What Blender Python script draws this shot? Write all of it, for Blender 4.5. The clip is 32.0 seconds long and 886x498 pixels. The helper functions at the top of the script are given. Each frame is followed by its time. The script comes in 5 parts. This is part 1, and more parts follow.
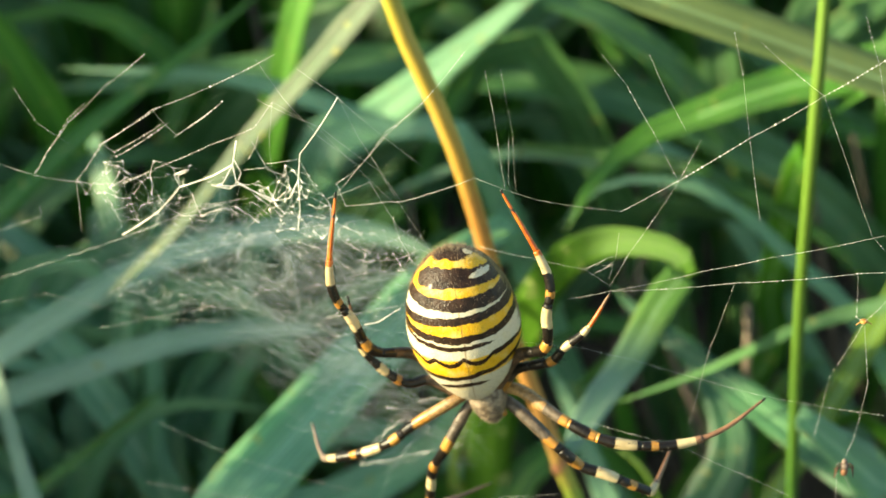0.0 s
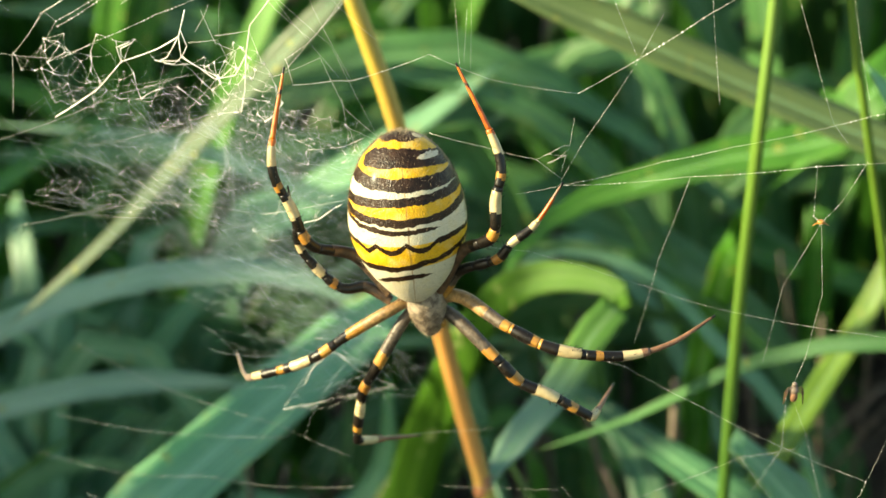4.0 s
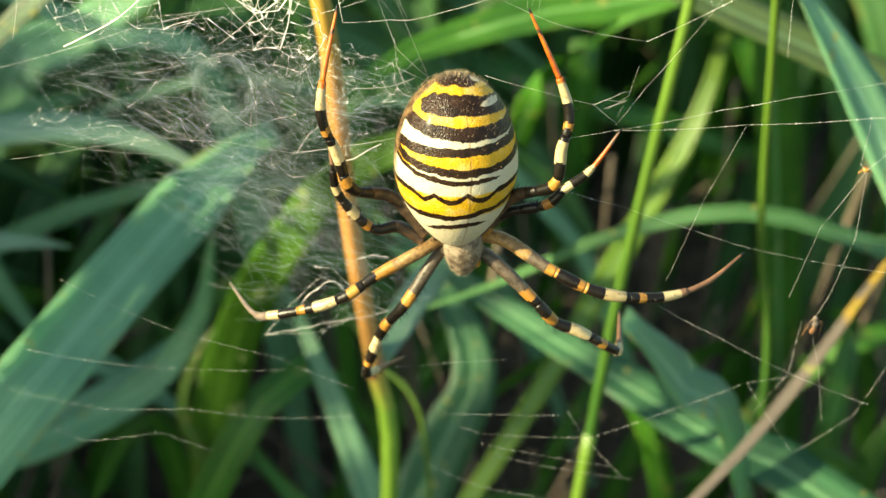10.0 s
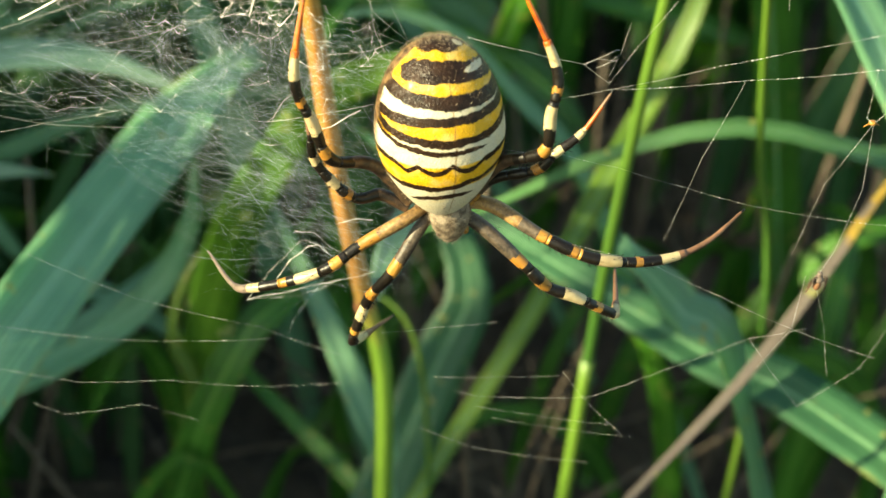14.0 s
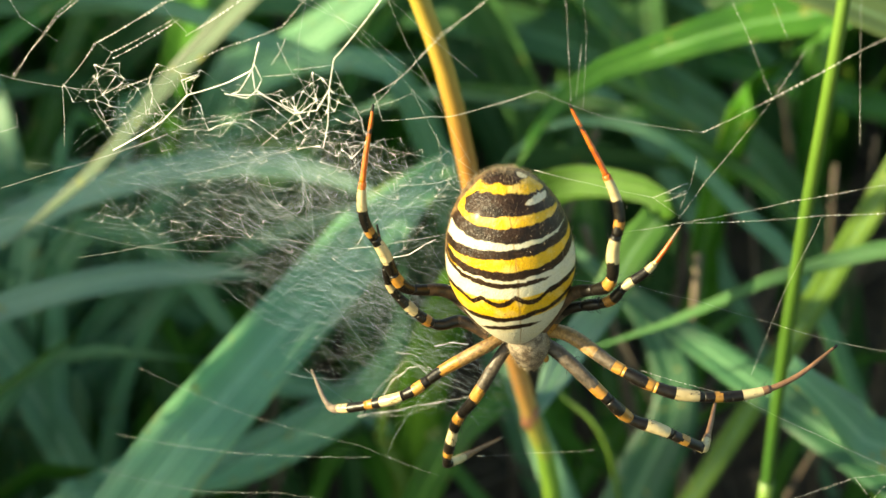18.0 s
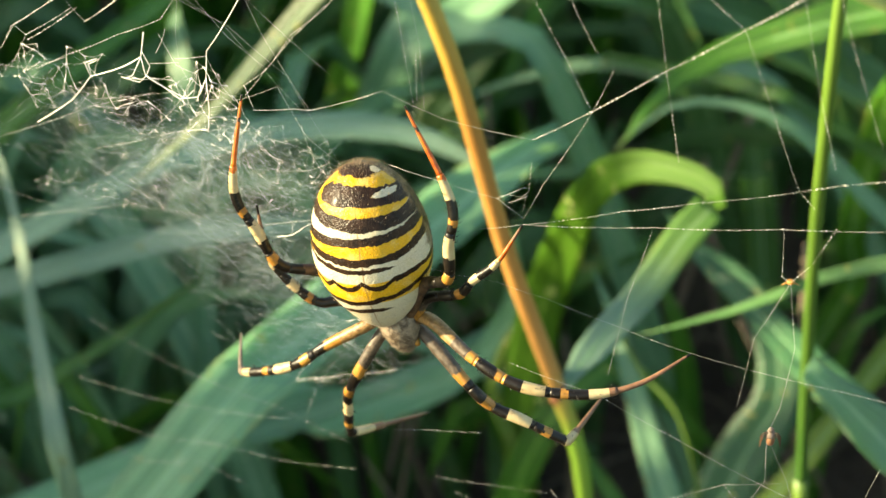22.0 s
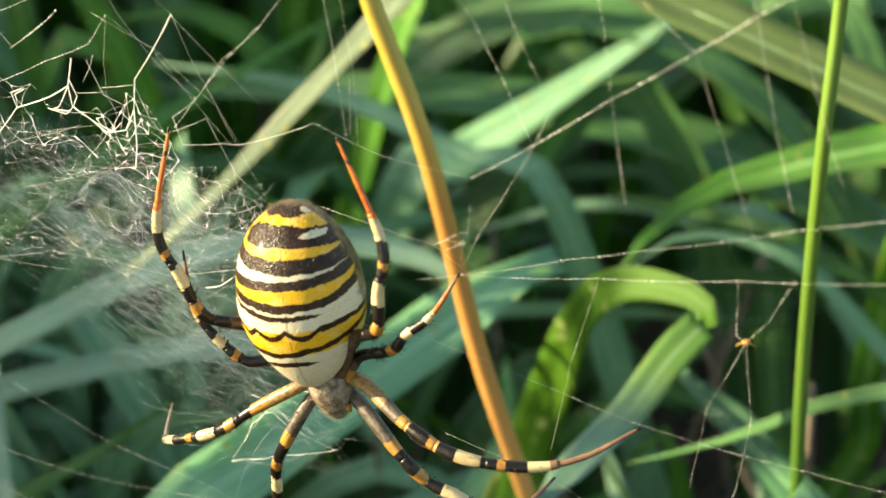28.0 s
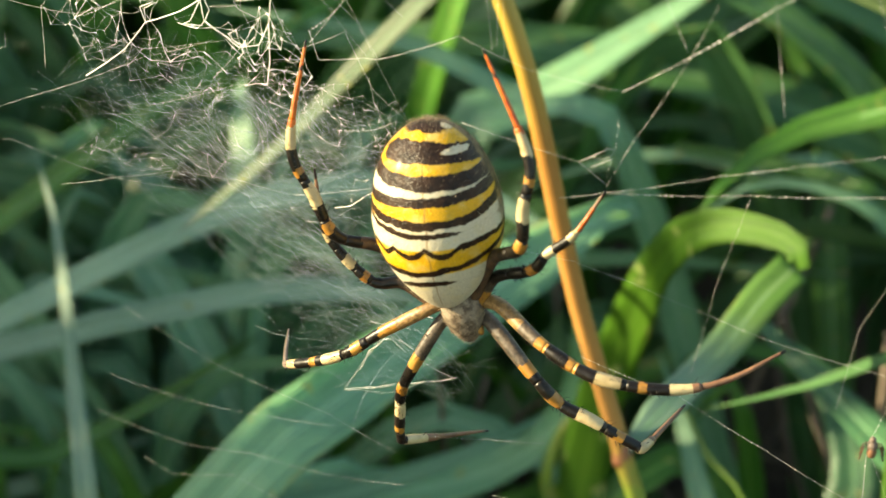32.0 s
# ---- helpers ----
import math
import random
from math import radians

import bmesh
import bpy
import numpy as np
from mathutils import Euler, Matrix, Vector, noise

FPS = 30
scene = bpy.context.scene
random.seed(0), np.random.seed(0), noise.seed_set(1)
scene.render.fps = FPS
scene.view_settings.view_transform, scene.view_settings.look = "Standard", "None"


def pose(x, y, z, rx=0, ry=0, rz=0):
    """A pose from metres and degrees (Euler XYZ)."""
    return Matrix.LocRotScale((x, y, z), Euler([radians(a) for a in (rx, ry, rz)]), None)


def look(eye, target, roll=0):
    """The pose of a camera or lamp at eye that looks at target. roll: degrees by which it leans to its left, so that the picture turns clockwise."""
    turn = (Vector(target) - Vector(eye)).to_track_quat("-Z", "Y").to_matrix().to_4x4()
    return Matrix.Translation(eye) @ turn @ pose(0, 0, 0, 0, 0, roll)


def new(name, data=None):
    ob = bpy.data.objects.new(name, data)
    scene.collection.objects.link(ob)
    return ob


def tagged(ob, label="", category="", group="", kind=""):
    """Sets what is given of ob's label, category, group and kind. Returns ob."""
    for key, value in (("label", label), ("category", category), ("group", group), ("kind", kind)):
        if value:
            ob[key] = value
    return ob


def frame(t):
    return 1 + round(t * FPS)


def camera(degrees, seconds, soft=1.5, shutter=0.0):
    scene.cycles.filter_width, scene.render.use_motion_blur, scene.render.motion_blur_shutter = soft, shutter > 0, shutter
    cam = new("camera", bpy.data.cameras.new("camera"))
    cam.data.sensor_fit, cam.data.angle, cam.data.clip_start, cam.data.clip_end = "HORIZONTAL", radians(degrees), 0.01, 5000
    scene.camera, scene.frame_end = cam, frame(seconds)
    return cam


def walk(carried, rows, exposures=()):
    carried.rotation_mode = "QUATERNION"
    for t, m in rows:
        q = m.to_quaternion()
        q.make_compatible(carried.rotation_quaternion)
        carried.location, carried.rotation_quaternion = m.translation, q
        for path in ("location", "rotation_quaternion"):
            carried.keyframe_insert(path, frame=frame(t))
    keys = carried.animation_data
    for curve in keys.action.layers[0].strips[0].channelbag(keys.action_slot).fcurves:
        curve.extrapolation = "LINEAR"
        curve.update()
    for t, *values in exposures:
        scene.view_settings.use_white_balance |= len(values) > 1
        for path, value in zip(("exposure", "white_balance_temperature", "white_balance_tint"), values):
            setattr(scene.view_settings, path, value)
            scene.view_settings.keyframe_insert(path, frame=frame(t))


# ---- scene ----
CM = 0.01
cam = camera(30.0, 32.0, soft=1.5)
cam.data.dof.use_dof = True
cam.data.dof.focus_distance = 0.118
cam.data.dof.aperture_fstop = 46.0
PATH = [
    (0, (0.00892, -0.11207, 0.24413), (0.00007, 0.05555, 0.13539), -4.83),
    (0.5, (0.00869, -0.11548, 0.24031), (0.00132, 0.05628, 0.13812), -3.94),
    (1, (0.00817, -0.11943, 0.23659), (0.00171, 0.05535, 0.13958), -3.18),
    (1.5, (0.00640, -0.11976, 0.23146), (0.00292, 0.05706, 0.13807), -2.58),
    (2, (0.00514, -0.11998, 0.22744), (0.00348, 0.05739, 0.13504), -1.73),
    (2.5, (0.00582, -0.12156, 0.22438), (0.00664, 0.05659, 0.13348), -0.58),
    (4.5, (0.00545, -0.11999, 0.21952), (0.00812, 0.06136, 0.13524), 0.35),
    (5, (0.00476, -0.12100, 0.22009), (0.00718, 0.06053, 0.13619), 0.22),
    (5.5, (0.00204, -0.12154, 0.21982), (0.00315, 0.05985, 0.13558), 0.05),
    (6, (0.00000, -0.12000, 0.22000), (-0.00000, 0.06126, 0.13548), 0.00),
    (6.5, (-0.00484, -0.11778, 0.21946), (-0.00192, 0.06293, 0.13381), 0.61),
    (7, (-0.00460, -0.11632, 0.22162), (0.01094, 0.06390, 0.13629), 2.45),
    (7.5, (-0.00976, -0.11660, 0.22263), (0.01566, 0.06015, 0.13256), 3.58),
    (8, (-0.01248, -0.11373, 0.22292), (0.02268, 0.05624, 0.12356), 5.31),
    (8.5, (-0.01618, -0.11249, 0.22328), (0.02495, 0.05490, 0.12184), 6.32),
    (9, (-0.02014, -0.11107, 0.22594), (0.02433, 0.05349, 0.12133), 6.85),
    (9.5, (-0.02235, -0.10870, 0.22688), (0.02552, 0.05345, 0.12004), 7.66),
    (10, (-0.02566, -0.10699, 0.22780), (0.02301, 0.05453, 0.12037), 7.85),
    (10.5, (-0.02842, -0.10345, 0.22843), (0.02132, 0.05747, 0.12059), 8.15),
    (11, (-0.02975, -0.09998, 0.22911), (0.02332, 0.05808, 0.11865), 8.55),
    (11.5, (-0.02955, -0.09827, 0.22992), (0.02641, 0.05573, 0.11523), 8.90),
    (12, (-0.03347, -0.09634, 0.22763), (0.02299, 0.05712, 0.11248), 8.70),
    (12.5, (-0.03183, -0.09419, 0.22759), (0.02587, 0.05925, 0.11301), 8.73),
    (13, (-0.02804, -0.09567, 0.22961), (0.03125, 0.05761, 0.11563), 8.91),
    (13.5, (-0.02601, -0.09677, 0.23192), (0.03253, 0.05685, 0.11802), 8.44),
    (14, (-0.02324, -0.09825, 0.23068), (0.02514, 0.05376, 0.11005), 6.80),
    (14.5, (-0.02170, -0.09820, 0.23360), (0.01974, 0.05660, 0.11395), 5.25),
    (15, (-0.01685, -0.09866, 0.23586), (0.01997, 0.05785, 0.11691), 4.41),
    (15.5, (-0.01587, -0.10041, 0.23621), (0.01312, 0.05930, 0.11936), 2.67),
    (17.5, (-0.00891, -0.09996, 0.23550), (0.01132, 0.06259, 0.12074), 1.54),
    (18, (-0.00606, -0.10018, 0.23448), (0.00435, 0.06394, 0.12066), -0.14),
    (18.5, (-0.00347, -0.10152, 0.23767), (-0.00341, 0.06292, 0.12384), -1.60),
    (19, (0.00168, -0.10201, 0.23824), (-0.00939, 0.06155, 0.12366), -2.94),
    (19.5, (0.00668, -0.10399, 0.23811), (-0.01404, 0.05742, 0.12186), -3.79),
    (20, (0.01186, -0.10274, 0.23742), (-0.01007, 0.05821, 0.12074), -3.57),
    (20.5, (0.01637, -0.10144, 0.23989), (-0.00737, 0.05971, 0.12385), -3.64),
    (21, (0.02092, -0.10276, 0.24060), (-0.00832, 0.05646, 0.12314), -4.30),
    (21.5, (0.02407, -0.10290, 0.24022), (-0.00783, 0.05596, 0.12298), -4.75),
    (22, (0.02800, -0.10261, 0.23956), (-0.00238, 0.05629, 0.12197), -4.45),
    (22.5, (0.03203, -0.10234, 0.24010), (0.00235, 0.05648, 0.12223), -4.04),
    (23, (0.03260, -0.10384, 0.24077), (0.00186, 0.05463, 0.12269), -3.82),
    (23.5, (0.03230, -0.10207, 0.23829), (-0.00004, 0.05547, 0.11940), -3.77),
    (24, (0.03246, -0.09884, 0.23666), (-0.00118, 0.05833, 0.11764), -3.99),
    (24.5, (0.03394, -0.09772, 0.23532), (0.00044, 0.05946, 0.11629), -3.83),
    (26.5, (0.03326, -0.09621, 0.22962), (-0.00228, 0.06139, 0.11173), -3.43),
    (27, (0.03261, -0.09799, 0.22781), (-0.00436, 0.06527, 0.11835), -3.18),
    (27.5, (0.03358, -0.09872, 0.22667), (-0.00340, 0.07054, 0.12675), -2.94),
    (28, (0.03416, -0.09934, 0.22644), (-0.00223, 0.07105, 0.12824), -2.59),
    (28.5, (0.03069, -0.10036, 0.22548), (-0.00689, 0.06931, 0.12649), -2.46),
    (29, (0.03129, -0.10084, 0.22316), (-0.00563, 0.06849, 0.12332), -2.27),
    (29.5, (0.02982, -0.10172, 0.22139), (-0.00812, 0.06687, 0.12069), -2.53),
    (30, (0.03092, -0.10244, 0.22077), (-0.00591, 0.06581, 0.11910), -2.30),
    (30.5, (0.03133, -0.10324, 0.22030), (-0.00492, 0.06464, 0.11784), -2.11),
    (31, (0.03029, -0.10353, 0.22117), (-0.00669, 0.06449, 0.11918), -2.12),
    (31.5, (0.02999, -0.10221, 0.22172), (-0.00663, 0.06625, 0.12032), -2.18),
    (32, (0.02581, -0.10091, 0.22292), (-0.01194, 0.06726, 0.12146), -2.37),
]
walk(cam, [(t, look(eye, target, roll)) for t, eye, target, roll in PATH], exposures=[(0.0, 1.88, 7700, -3), (8.0, 1.68, 7700, -6), (13.0, 1.66, 7700, -7), (19.0, 1.78, 8000, -5), (20.0, 2.04, 8000, -3), (22.0, 1.98, 8000, 1), (24.0, 1.78, 8100, 0), (27.0, 2.0, 7900, 3), (29.0, 1.85, 7900, 2), (32.0, 1.80, 8000, 1)])

# ---- light: low warm sun from the left, blue sky ----
SUN_FROM = Vector((-0.92, -0.17, 0.375)).normalized()
world = bpy.data.worlds.new("sky")
scene.world = world
world.use_nodes = True
wt = world.node_tree
sky = wt.nodes.new("ShaderNodeTexSky")
sky.sky_type, sky.sun_disc = "NISHITA", False
sky.sun_elevation = math.asin(SUN_FROM.z)
sky.sun_rotation = math.atan2(SUN_FROM.x, SUN_FROM.y)
wt.links.new(sky.outputs[0], wt.nodes["Background"].inputs[0])
wt.nodes["Background"].inputs[1].default_value = 0.105
sun = new("sun", bpy.data.lights.new("sun", "SUN"))
sun.data.energy, sun.data.angle, sun.data.color = 5.0, radians(0.6), (1.0, 0.87, 0.66)
sun.matrix_world = look(SUN_FROM * 3, (0, 0, 0))


# ---- materials ----
def material(name):
    m = bpy.data.materials.new(name)
    m.use_nodes = True
    t = m.node_tree
    return m, t, t.nodes["Principled BSDF"], t.nodes["Material Output"]


def node(t, kind, links=(), **values):
    n = t.nodes.new("ShaderNode" + kind)
    for key, v in values.items():
        if key.startswith("i_"):
            n.inputs[key[2:].replace("_", " ")].default_value = v
        elif key == "operation":
            n.operation = v
        elif key == "blend":
            n.data_type, n.blend_type = "RGBA", v
    for src, socket in links:
        t.links.new(src, n.inputs[socket])
    return n


def ramp(t, src, stops, mode="LINEAR"):
    n = t.nodes.new("ShaderNodeValToRGB")
    n.color_ramp.interpolation = mode
    e = n.color_ramp.elements
    while len(e) > 1:
        e.remove(e[-1])
    for i, (p, c) in enumerate(stops):
        el = e[0] if i == 0 else e.new(p)
        el.position, el.color = p, (*c, 1)
    t.links.new(src, n.inputs[0])
    return n


def mix(t, fac, a, b, blend="MIX"):
    n = t.nodes.new("ShaderNodeMix")
    n.data_type, n.blend_type = "RGBA", blend
    for value, socket in ((fac, 0), (a, 6), (b, 7)):
        if isinstance(value, (int, float)):
            n.inputs[socket].default_value = value
        elif isinstance(value, tuple):
            n.inputs[socket].default_value = (*value, 1)
        else:
            t.links.new(value, n.inputs[socket])
    return n.outputs[2]


def leaf_material(name, low, high, rib, dry=None, rough=0.38, through_light=0.35, spots=420.0, bloom=None, spot_level=0.68, spot_colour=(0.3, 0.3, 0.08)):
    """Grass leaf: veins along it, paler midrib, blotches; dry: colour of a withered end."""
    m, t, p, out = material(name)
    uv = node(t, "UVMap")
    sep = node(t, "SeparateXYZ", [(uv.outputs[0], 0)])
    co = node(t, "TexCoord")
    info = node(t, "ObjectInfo")
    blot = node(t, "TexNoise", [(co.outputs["Object"], "Vector")], i_Scale=90.0, i_Detail=5.0)
    c = ramp(t, blot.outputs[0], [(0.3, low), (0.7, high)]).outputs[0]
    # fine veins run along the leaf
    stretch = node(t, "Mapping", [(uv.outputs[0], "Vector")])
    stretch.inputs["Scale"].default_value = (34.0, 1.2, 1.0)
    vein = node(t, "TexNoise", [(stretch.outputs[0], "Vector")], i_Scale=1.0, i_Detail=3.0)
    vf = node(t, "MapRange", [(vein.outputs[0], 0)])
    vf.inputs[1].default_value, vf.inputs[2].default_value = 0.35, 0.7
    vf.inputs[3].default_value, vf.inputs[4].default_value = 0.72, 1.22
    c = mix(t, 1.0, c, vf.outputs[0], "MULTIPLY")
    # even parallel ribs
    rs = node(t, "Math", [(sep.outputs[0], 0)], operation="MULTIPLY")
    rs.inputs[1].default_value = 75.0
    rs = node(t, "Math", [(rs.outputs[0], 0)], operation="SINE")
    rs = node(t, "MapRange", [(rs.outputs[0], 0)])
    rs.inputs[1].default_value, rs.inputs[3].default_value, rs.inputs[4].default_value = -1.0, 0.86, 1.1
    c = mix(t, 1.0, c, rs.outputs[0], "MULTIPLY")
    mid = node(t, "Math", [(sep.outputs[0], 0)], operation="SUBTRACT")
    mid.inputs[1].default_value = 0.5
    mid = node(t, "Math", [(mid.outputs[0], 0)], operation="ABSOLUTE")
    mr = ramp(t, mid.outputs[0], [(0.0, (1, 1, 1)), (0.07, (0.25, 0.25, 0.25)), (0.11, (0, 0, 0))])
    c = mix(t, mr.outputs[0], c, rib)
    # small pale spots and yellow edges
    spot = node(t, "TexNoise", [(co.outputs["Object"], "Vector")], i_Scale=spots, i_Detail=1.0)
    sf = ramp(t, spot.outputs[0], [(spot_level, (0, 0, 0)), (spot_level + 0.06, (0.7, 0.7, 0.7))])
    c = mix(t, sf.outputs[0], c, spot_colour)
    edge = node(t, "Math", [(mid.outputs[0], 0), (blot.outputs[0], 1)], operation="MULTIPLY")
    ef = ramp(t, edge.outputs[0], [(0.28, (0, 0, 0)), (0.34, (0.5, 0.5, 0.5))])
    c = mix(t, ef.outputs[0], c, (0.32, 0.3, 0.08))
    if bloom:
        bf = ramp(t, sep.outputs[1], [(0.45, (1, 1, 1)), (0.75, (0, 0, 0))])
        c = mix(t, bf.outputs[0], c, bloom)
    if dry:
        wob = node(t, "Math", [(blot.outputs[0], 0), (sep.outputs[1], 1)], operation="ADD")
        half = node(t, "Math", [(wob.outputs[0], 0)], operation="MULTIPLY")
        half.inputs[1].default_value = 0.5
        at = 0.25 + 0.5 * dry[0]
        df = ramp(t, half.outputs[0], [(at, (0, 0, 0)), (at + 0.02, (1, 1, 1))])
        c = mix(t, df.outputs[0], c, dry[1])
        rim = ramp(t, half.outputs[0], [(at - 0.01, (0, 0, 0)), (at + 0.01, (1, 1, 1)), (at + 0.035, (0, 0, 0))])
        c = mix(t, rim.outputs[0], c, (0.42, 0.26, 0.03))
    vary = node(t, "HueSaturation", [(c, "Color")])
    r = node(t, "MapRange", [(info.outputs["Random"], 0)])
    r.inputs[3].default_value, r.inputs[4].default_value = 0.8, 1.25
    t.links.new(r.outputs[0], vary.inputs["Value"])
    c = vary.outputs[0]
    t.links.new(c, p.inputs["Base Color"])
    p.inputs["Roughness"].default_value = rough
    bump = node(t, "Bump", [(vein.outputs[0], "Height")], i_Strength=0.5, i_Distance=0.0004)
    t.links.new(bump.outputs[0], p.inputs["Normal"])
    tr = node(t, "BsdfTranslucent")
    warm = mix(t, 1.0, c, (1.5, 1.5, 0.5), "MULTIPLY")
    t.links.new(warm, tr.inputs[0])
    ms = node(t, "MixShader", [(p.outputs[0], 1), (tr.outputs[0], 2)])
    ms.inputs[0].default_value = through_light
    t.links.new(ms.outputs[0], out.inputs[0])
    return m


def plain(name, a, b, scale=300.0, rough=0.5, bump=0.2, dist=0.0003, spec=0.5, spread=(0.35, 0.65)):
    """A surface with grain at two scales between two colours."""
    m, t, p, out = material(name)
    co = node(t, "TexCoord")
    n1 = node(t, "TexNoise", [(co.outputs["Object"], "Vector")], i_Scale=scale, i_Detail=6.0)
    n2 = node(t, "TexNoise", [(co.outputs["Object"], "Vector")], i_Scale=scale * 6, i_Detail=3.0)
    f = mix(t, 0.35, n1.outputs[0], n2.outputs[0])
    c = ramp(t, f, [(spread[0], a), (spread[1], b)])
    t.links.new(c.outputs[0], p.inputs["Base Color"])
    p.inputs["Roughness"].default_value = rough
    p.inputs["Specular IOR Level"].default_value = spec
    bp = node(t, "Bump", [(n2.outputs[0], "Height")], i_Strength=bump, i_Distance=dist)
    t.links.new(bp.outputs[0], p.inputs["Normal"])
    return m


LEAF_BLUE = leaf_material("leaf_blue_green", (0.14, 0.31, 0.175), (0.21, 0.41, 0.235), (0.30, 0.51, 0.33))
LEAF_GREEN = leaf_material("leaf_green", (0.03, 0.12, 0.012), (0.07, 0.22, 0.022), (0.12, 0.30, 0.05))
LEAF_YELLOW = leaf_material("leaf_yellow_green", (0.09, 0.18, 0.02), (0.17, 0.29, 0.04), (0.24, 0.36, 0.08))
LEAF_PALE = leaf_material("leaf_pale_grey_green", (0.08, 0.125, 0.07), (0.13, 0.175, 0.11), (0.18, 0.22, 0.15))
LEAF_WAXY = leaf_material("leaf_waxy", (0.21, 0.37, 0.26), (0.31, 0.48, 0.35), (0.40, 0.55, 0.43))
LEAF_MID = leaf_material("leaf_mid_green", (0.06, 0.165, 0.05), (0.10, 0.24, 0.085), (0.15, 0.30, 0.13))
LEAF_OLIVE = leaf_material("leaf_olive", (0.13, 0.20, 0.06), (0.20, 0.28, 0.10), (0.26, 0.34, 0.14))
# darkened leaf colour, holds the shade that lies on the low broad blades
LEAF_SHADED = leaf_material("leaf_shaded_green", (0.03, 0.105, 0.045), (0.055, 0.155, 0.068), (0.09, 0.21, 0.10))
LEAF_DRY = leaf_material("leaf_withered", (0.12, 0.095, 0.08), (0.21, 0.17, 0.14), (0.23, 0.19, 0.155), dry=(0.88, (0.11, 0.19, 0.03)), rough=0.7, through_light=0.15)
LEAF_SPOTTED = leaf_material("leaf_spotted", (0.050, 0.145, 0.009), (0.080, 0.195, 0.015), (0.085, 0.20, 0.02), rough=0.5, through_light=0.45, spots=190.0, spot_level=0.64, spot_colour=(0.42, 0.46, 0.2))
LEAF_FOLD = leaf_material("leaf_fold", (0.06, 0.16, 0.025), (0.09, 0.21, 0.04), (0.15, 0.27, 0.11), rough=0.4, through_light=0.4, spot_level=0.8, bloom=(0.18, 0.30, 0.22))
# green of the far leaves, with their shade put into the colour
LEAF_FAR_SHADED = leaf_material("leaf_far_shaded", (0.015, 0.06, 0.012), (0.04, 0.12, 0.02), (0.05, 0.15, 0.035))


def soil_material():
    """Dark soil between the stems, closed turf further off."""
    m, t, p, out = material("soil")
    co = node(t, "TexCoord")
    n1 = node(t, "TexNoise", [(co.outputs["Object"], "Vector")], i_Scale=60.0, i_Detail=6.0)
    n2 = node(t, "TexNoise", [(co.outputs["Object"], "Vector")], i_Scale=360.0, i_Detail=3.0)
    n3 = node(t, "TexNoise", [(co.outputs["Object"], "Vector")], i_Scale=3.0, i_Detail=8.0)
    f = mix(t, 0.35, n1.outputs[0], n2.outputs[0])
    soil = ramp(t, f, [(0.35, (0.022, 0.015, 0.009)), (0.65, (0.09, 0.062, 0.038))]).outputs[0]
    turf = ramp(t, n3.outputs[0], [(0.3, (0.03, 0.075, 0.014)), (0.7, (0.075, 0.13, 0.03))]).outputs[0]
    away = node(t, "VectorMath", [(co.outputs["Object"], 0)])
    away.operation = "LENGTH"
    far = node(t, "MapRange", [(away.outputs["Value"], 0)])
    far.inputs[1].default_value, far.inputs[2].default_value = 0.6, 1.1
    t.links.new(mix(t, far.outputs[0], soil, turf), p.inputs["Base Color"])
    p.inputs["Roughness"].default_value = 0.95
    bp = node(t, "Bump", [(n2.outputs[0], "Height")], i_Strength=0.9, i_Distance=0.004)
    t.links.new(bp.outputs[0], p.inputs["Normal"])
    return m


SOIL = soil_material()
STRAW = plain("straw", (0.075, 0.057, 0.04), (0.18, 0.14, 0.10), scale=120.0, rough=0.8)
BLACK = plain("leg_black", (0.003, 0.0024, 0.0018), (0.012, 0.008, 0.005), rough=0.38, spec=0.35)
CREAM = plain("leg_cream", (0.34, 0.25, 0.12), (0.58, 0.46, 0.26), rough=0.4)
ORANGE = plain("leg_amber", (0.25, 0.10, 0.014), (0.44, 0.22, 0.045), rough=0.4)
RUST = plain("leg_rust", (0.31, 0.045, 0.006), (0.66, 0.165, 0.014), rough=0.4)
BROWN = plain("leg_brown", (0.02, 0.012, 0.007), (0.11, 0.06, 0.03), rough=0.5, spread=(0.42, 0.58))
FEMUR = plain("leg_grey_femur", (0.012, 0.008, 0.005), (0.15, 0.11, 0.075), scale=700.0, rough=0.5, spread=(0.36, 0.68))
WARM = plain("leg_amber_femur", (0.07, 0.035, 0.012), (0.34, 0.20, 0.075), scale=700.0, rough=0.45, spread=(0.38, 0.60))
GREY = plain("leg_grey_brown", (0.09, 0.065, 0.05), (0.20, 0.15, 0.12), rough=0.5)
TAWNY = plain("leg_tawny", (0.10, 0.05, 0.028), (0.24, 0.12, 0.065), rough=0.45)
SILVER = plain("carapace_silver", (0.09, 0.062, 0.040), (0.34, 0.27, 0.195), scale=1500.0, rough=0.45, bump=0.6, spread=(0.42, 0.58))


LEAF_RED = leaf_material("leaf_reddish", (0.14, 0.05, 0.02), (0.28, 0.11, 0.05), (0.3, 0.14, 0.07), rough=0.7, through_light=0.15)


def calc(t, operation, *values):
    """A Math node over sockets and numbers."""
    n = t.nodes.new("ShaderNodeMath")
    n.operation = operation
    for k, v in enumerate(values):
        if isinstance(v, (int, float)):
            n.inputs[k].default_value = v
        else:
            t.links.new(v, n.inputs[k])
    return n.outputs[0]


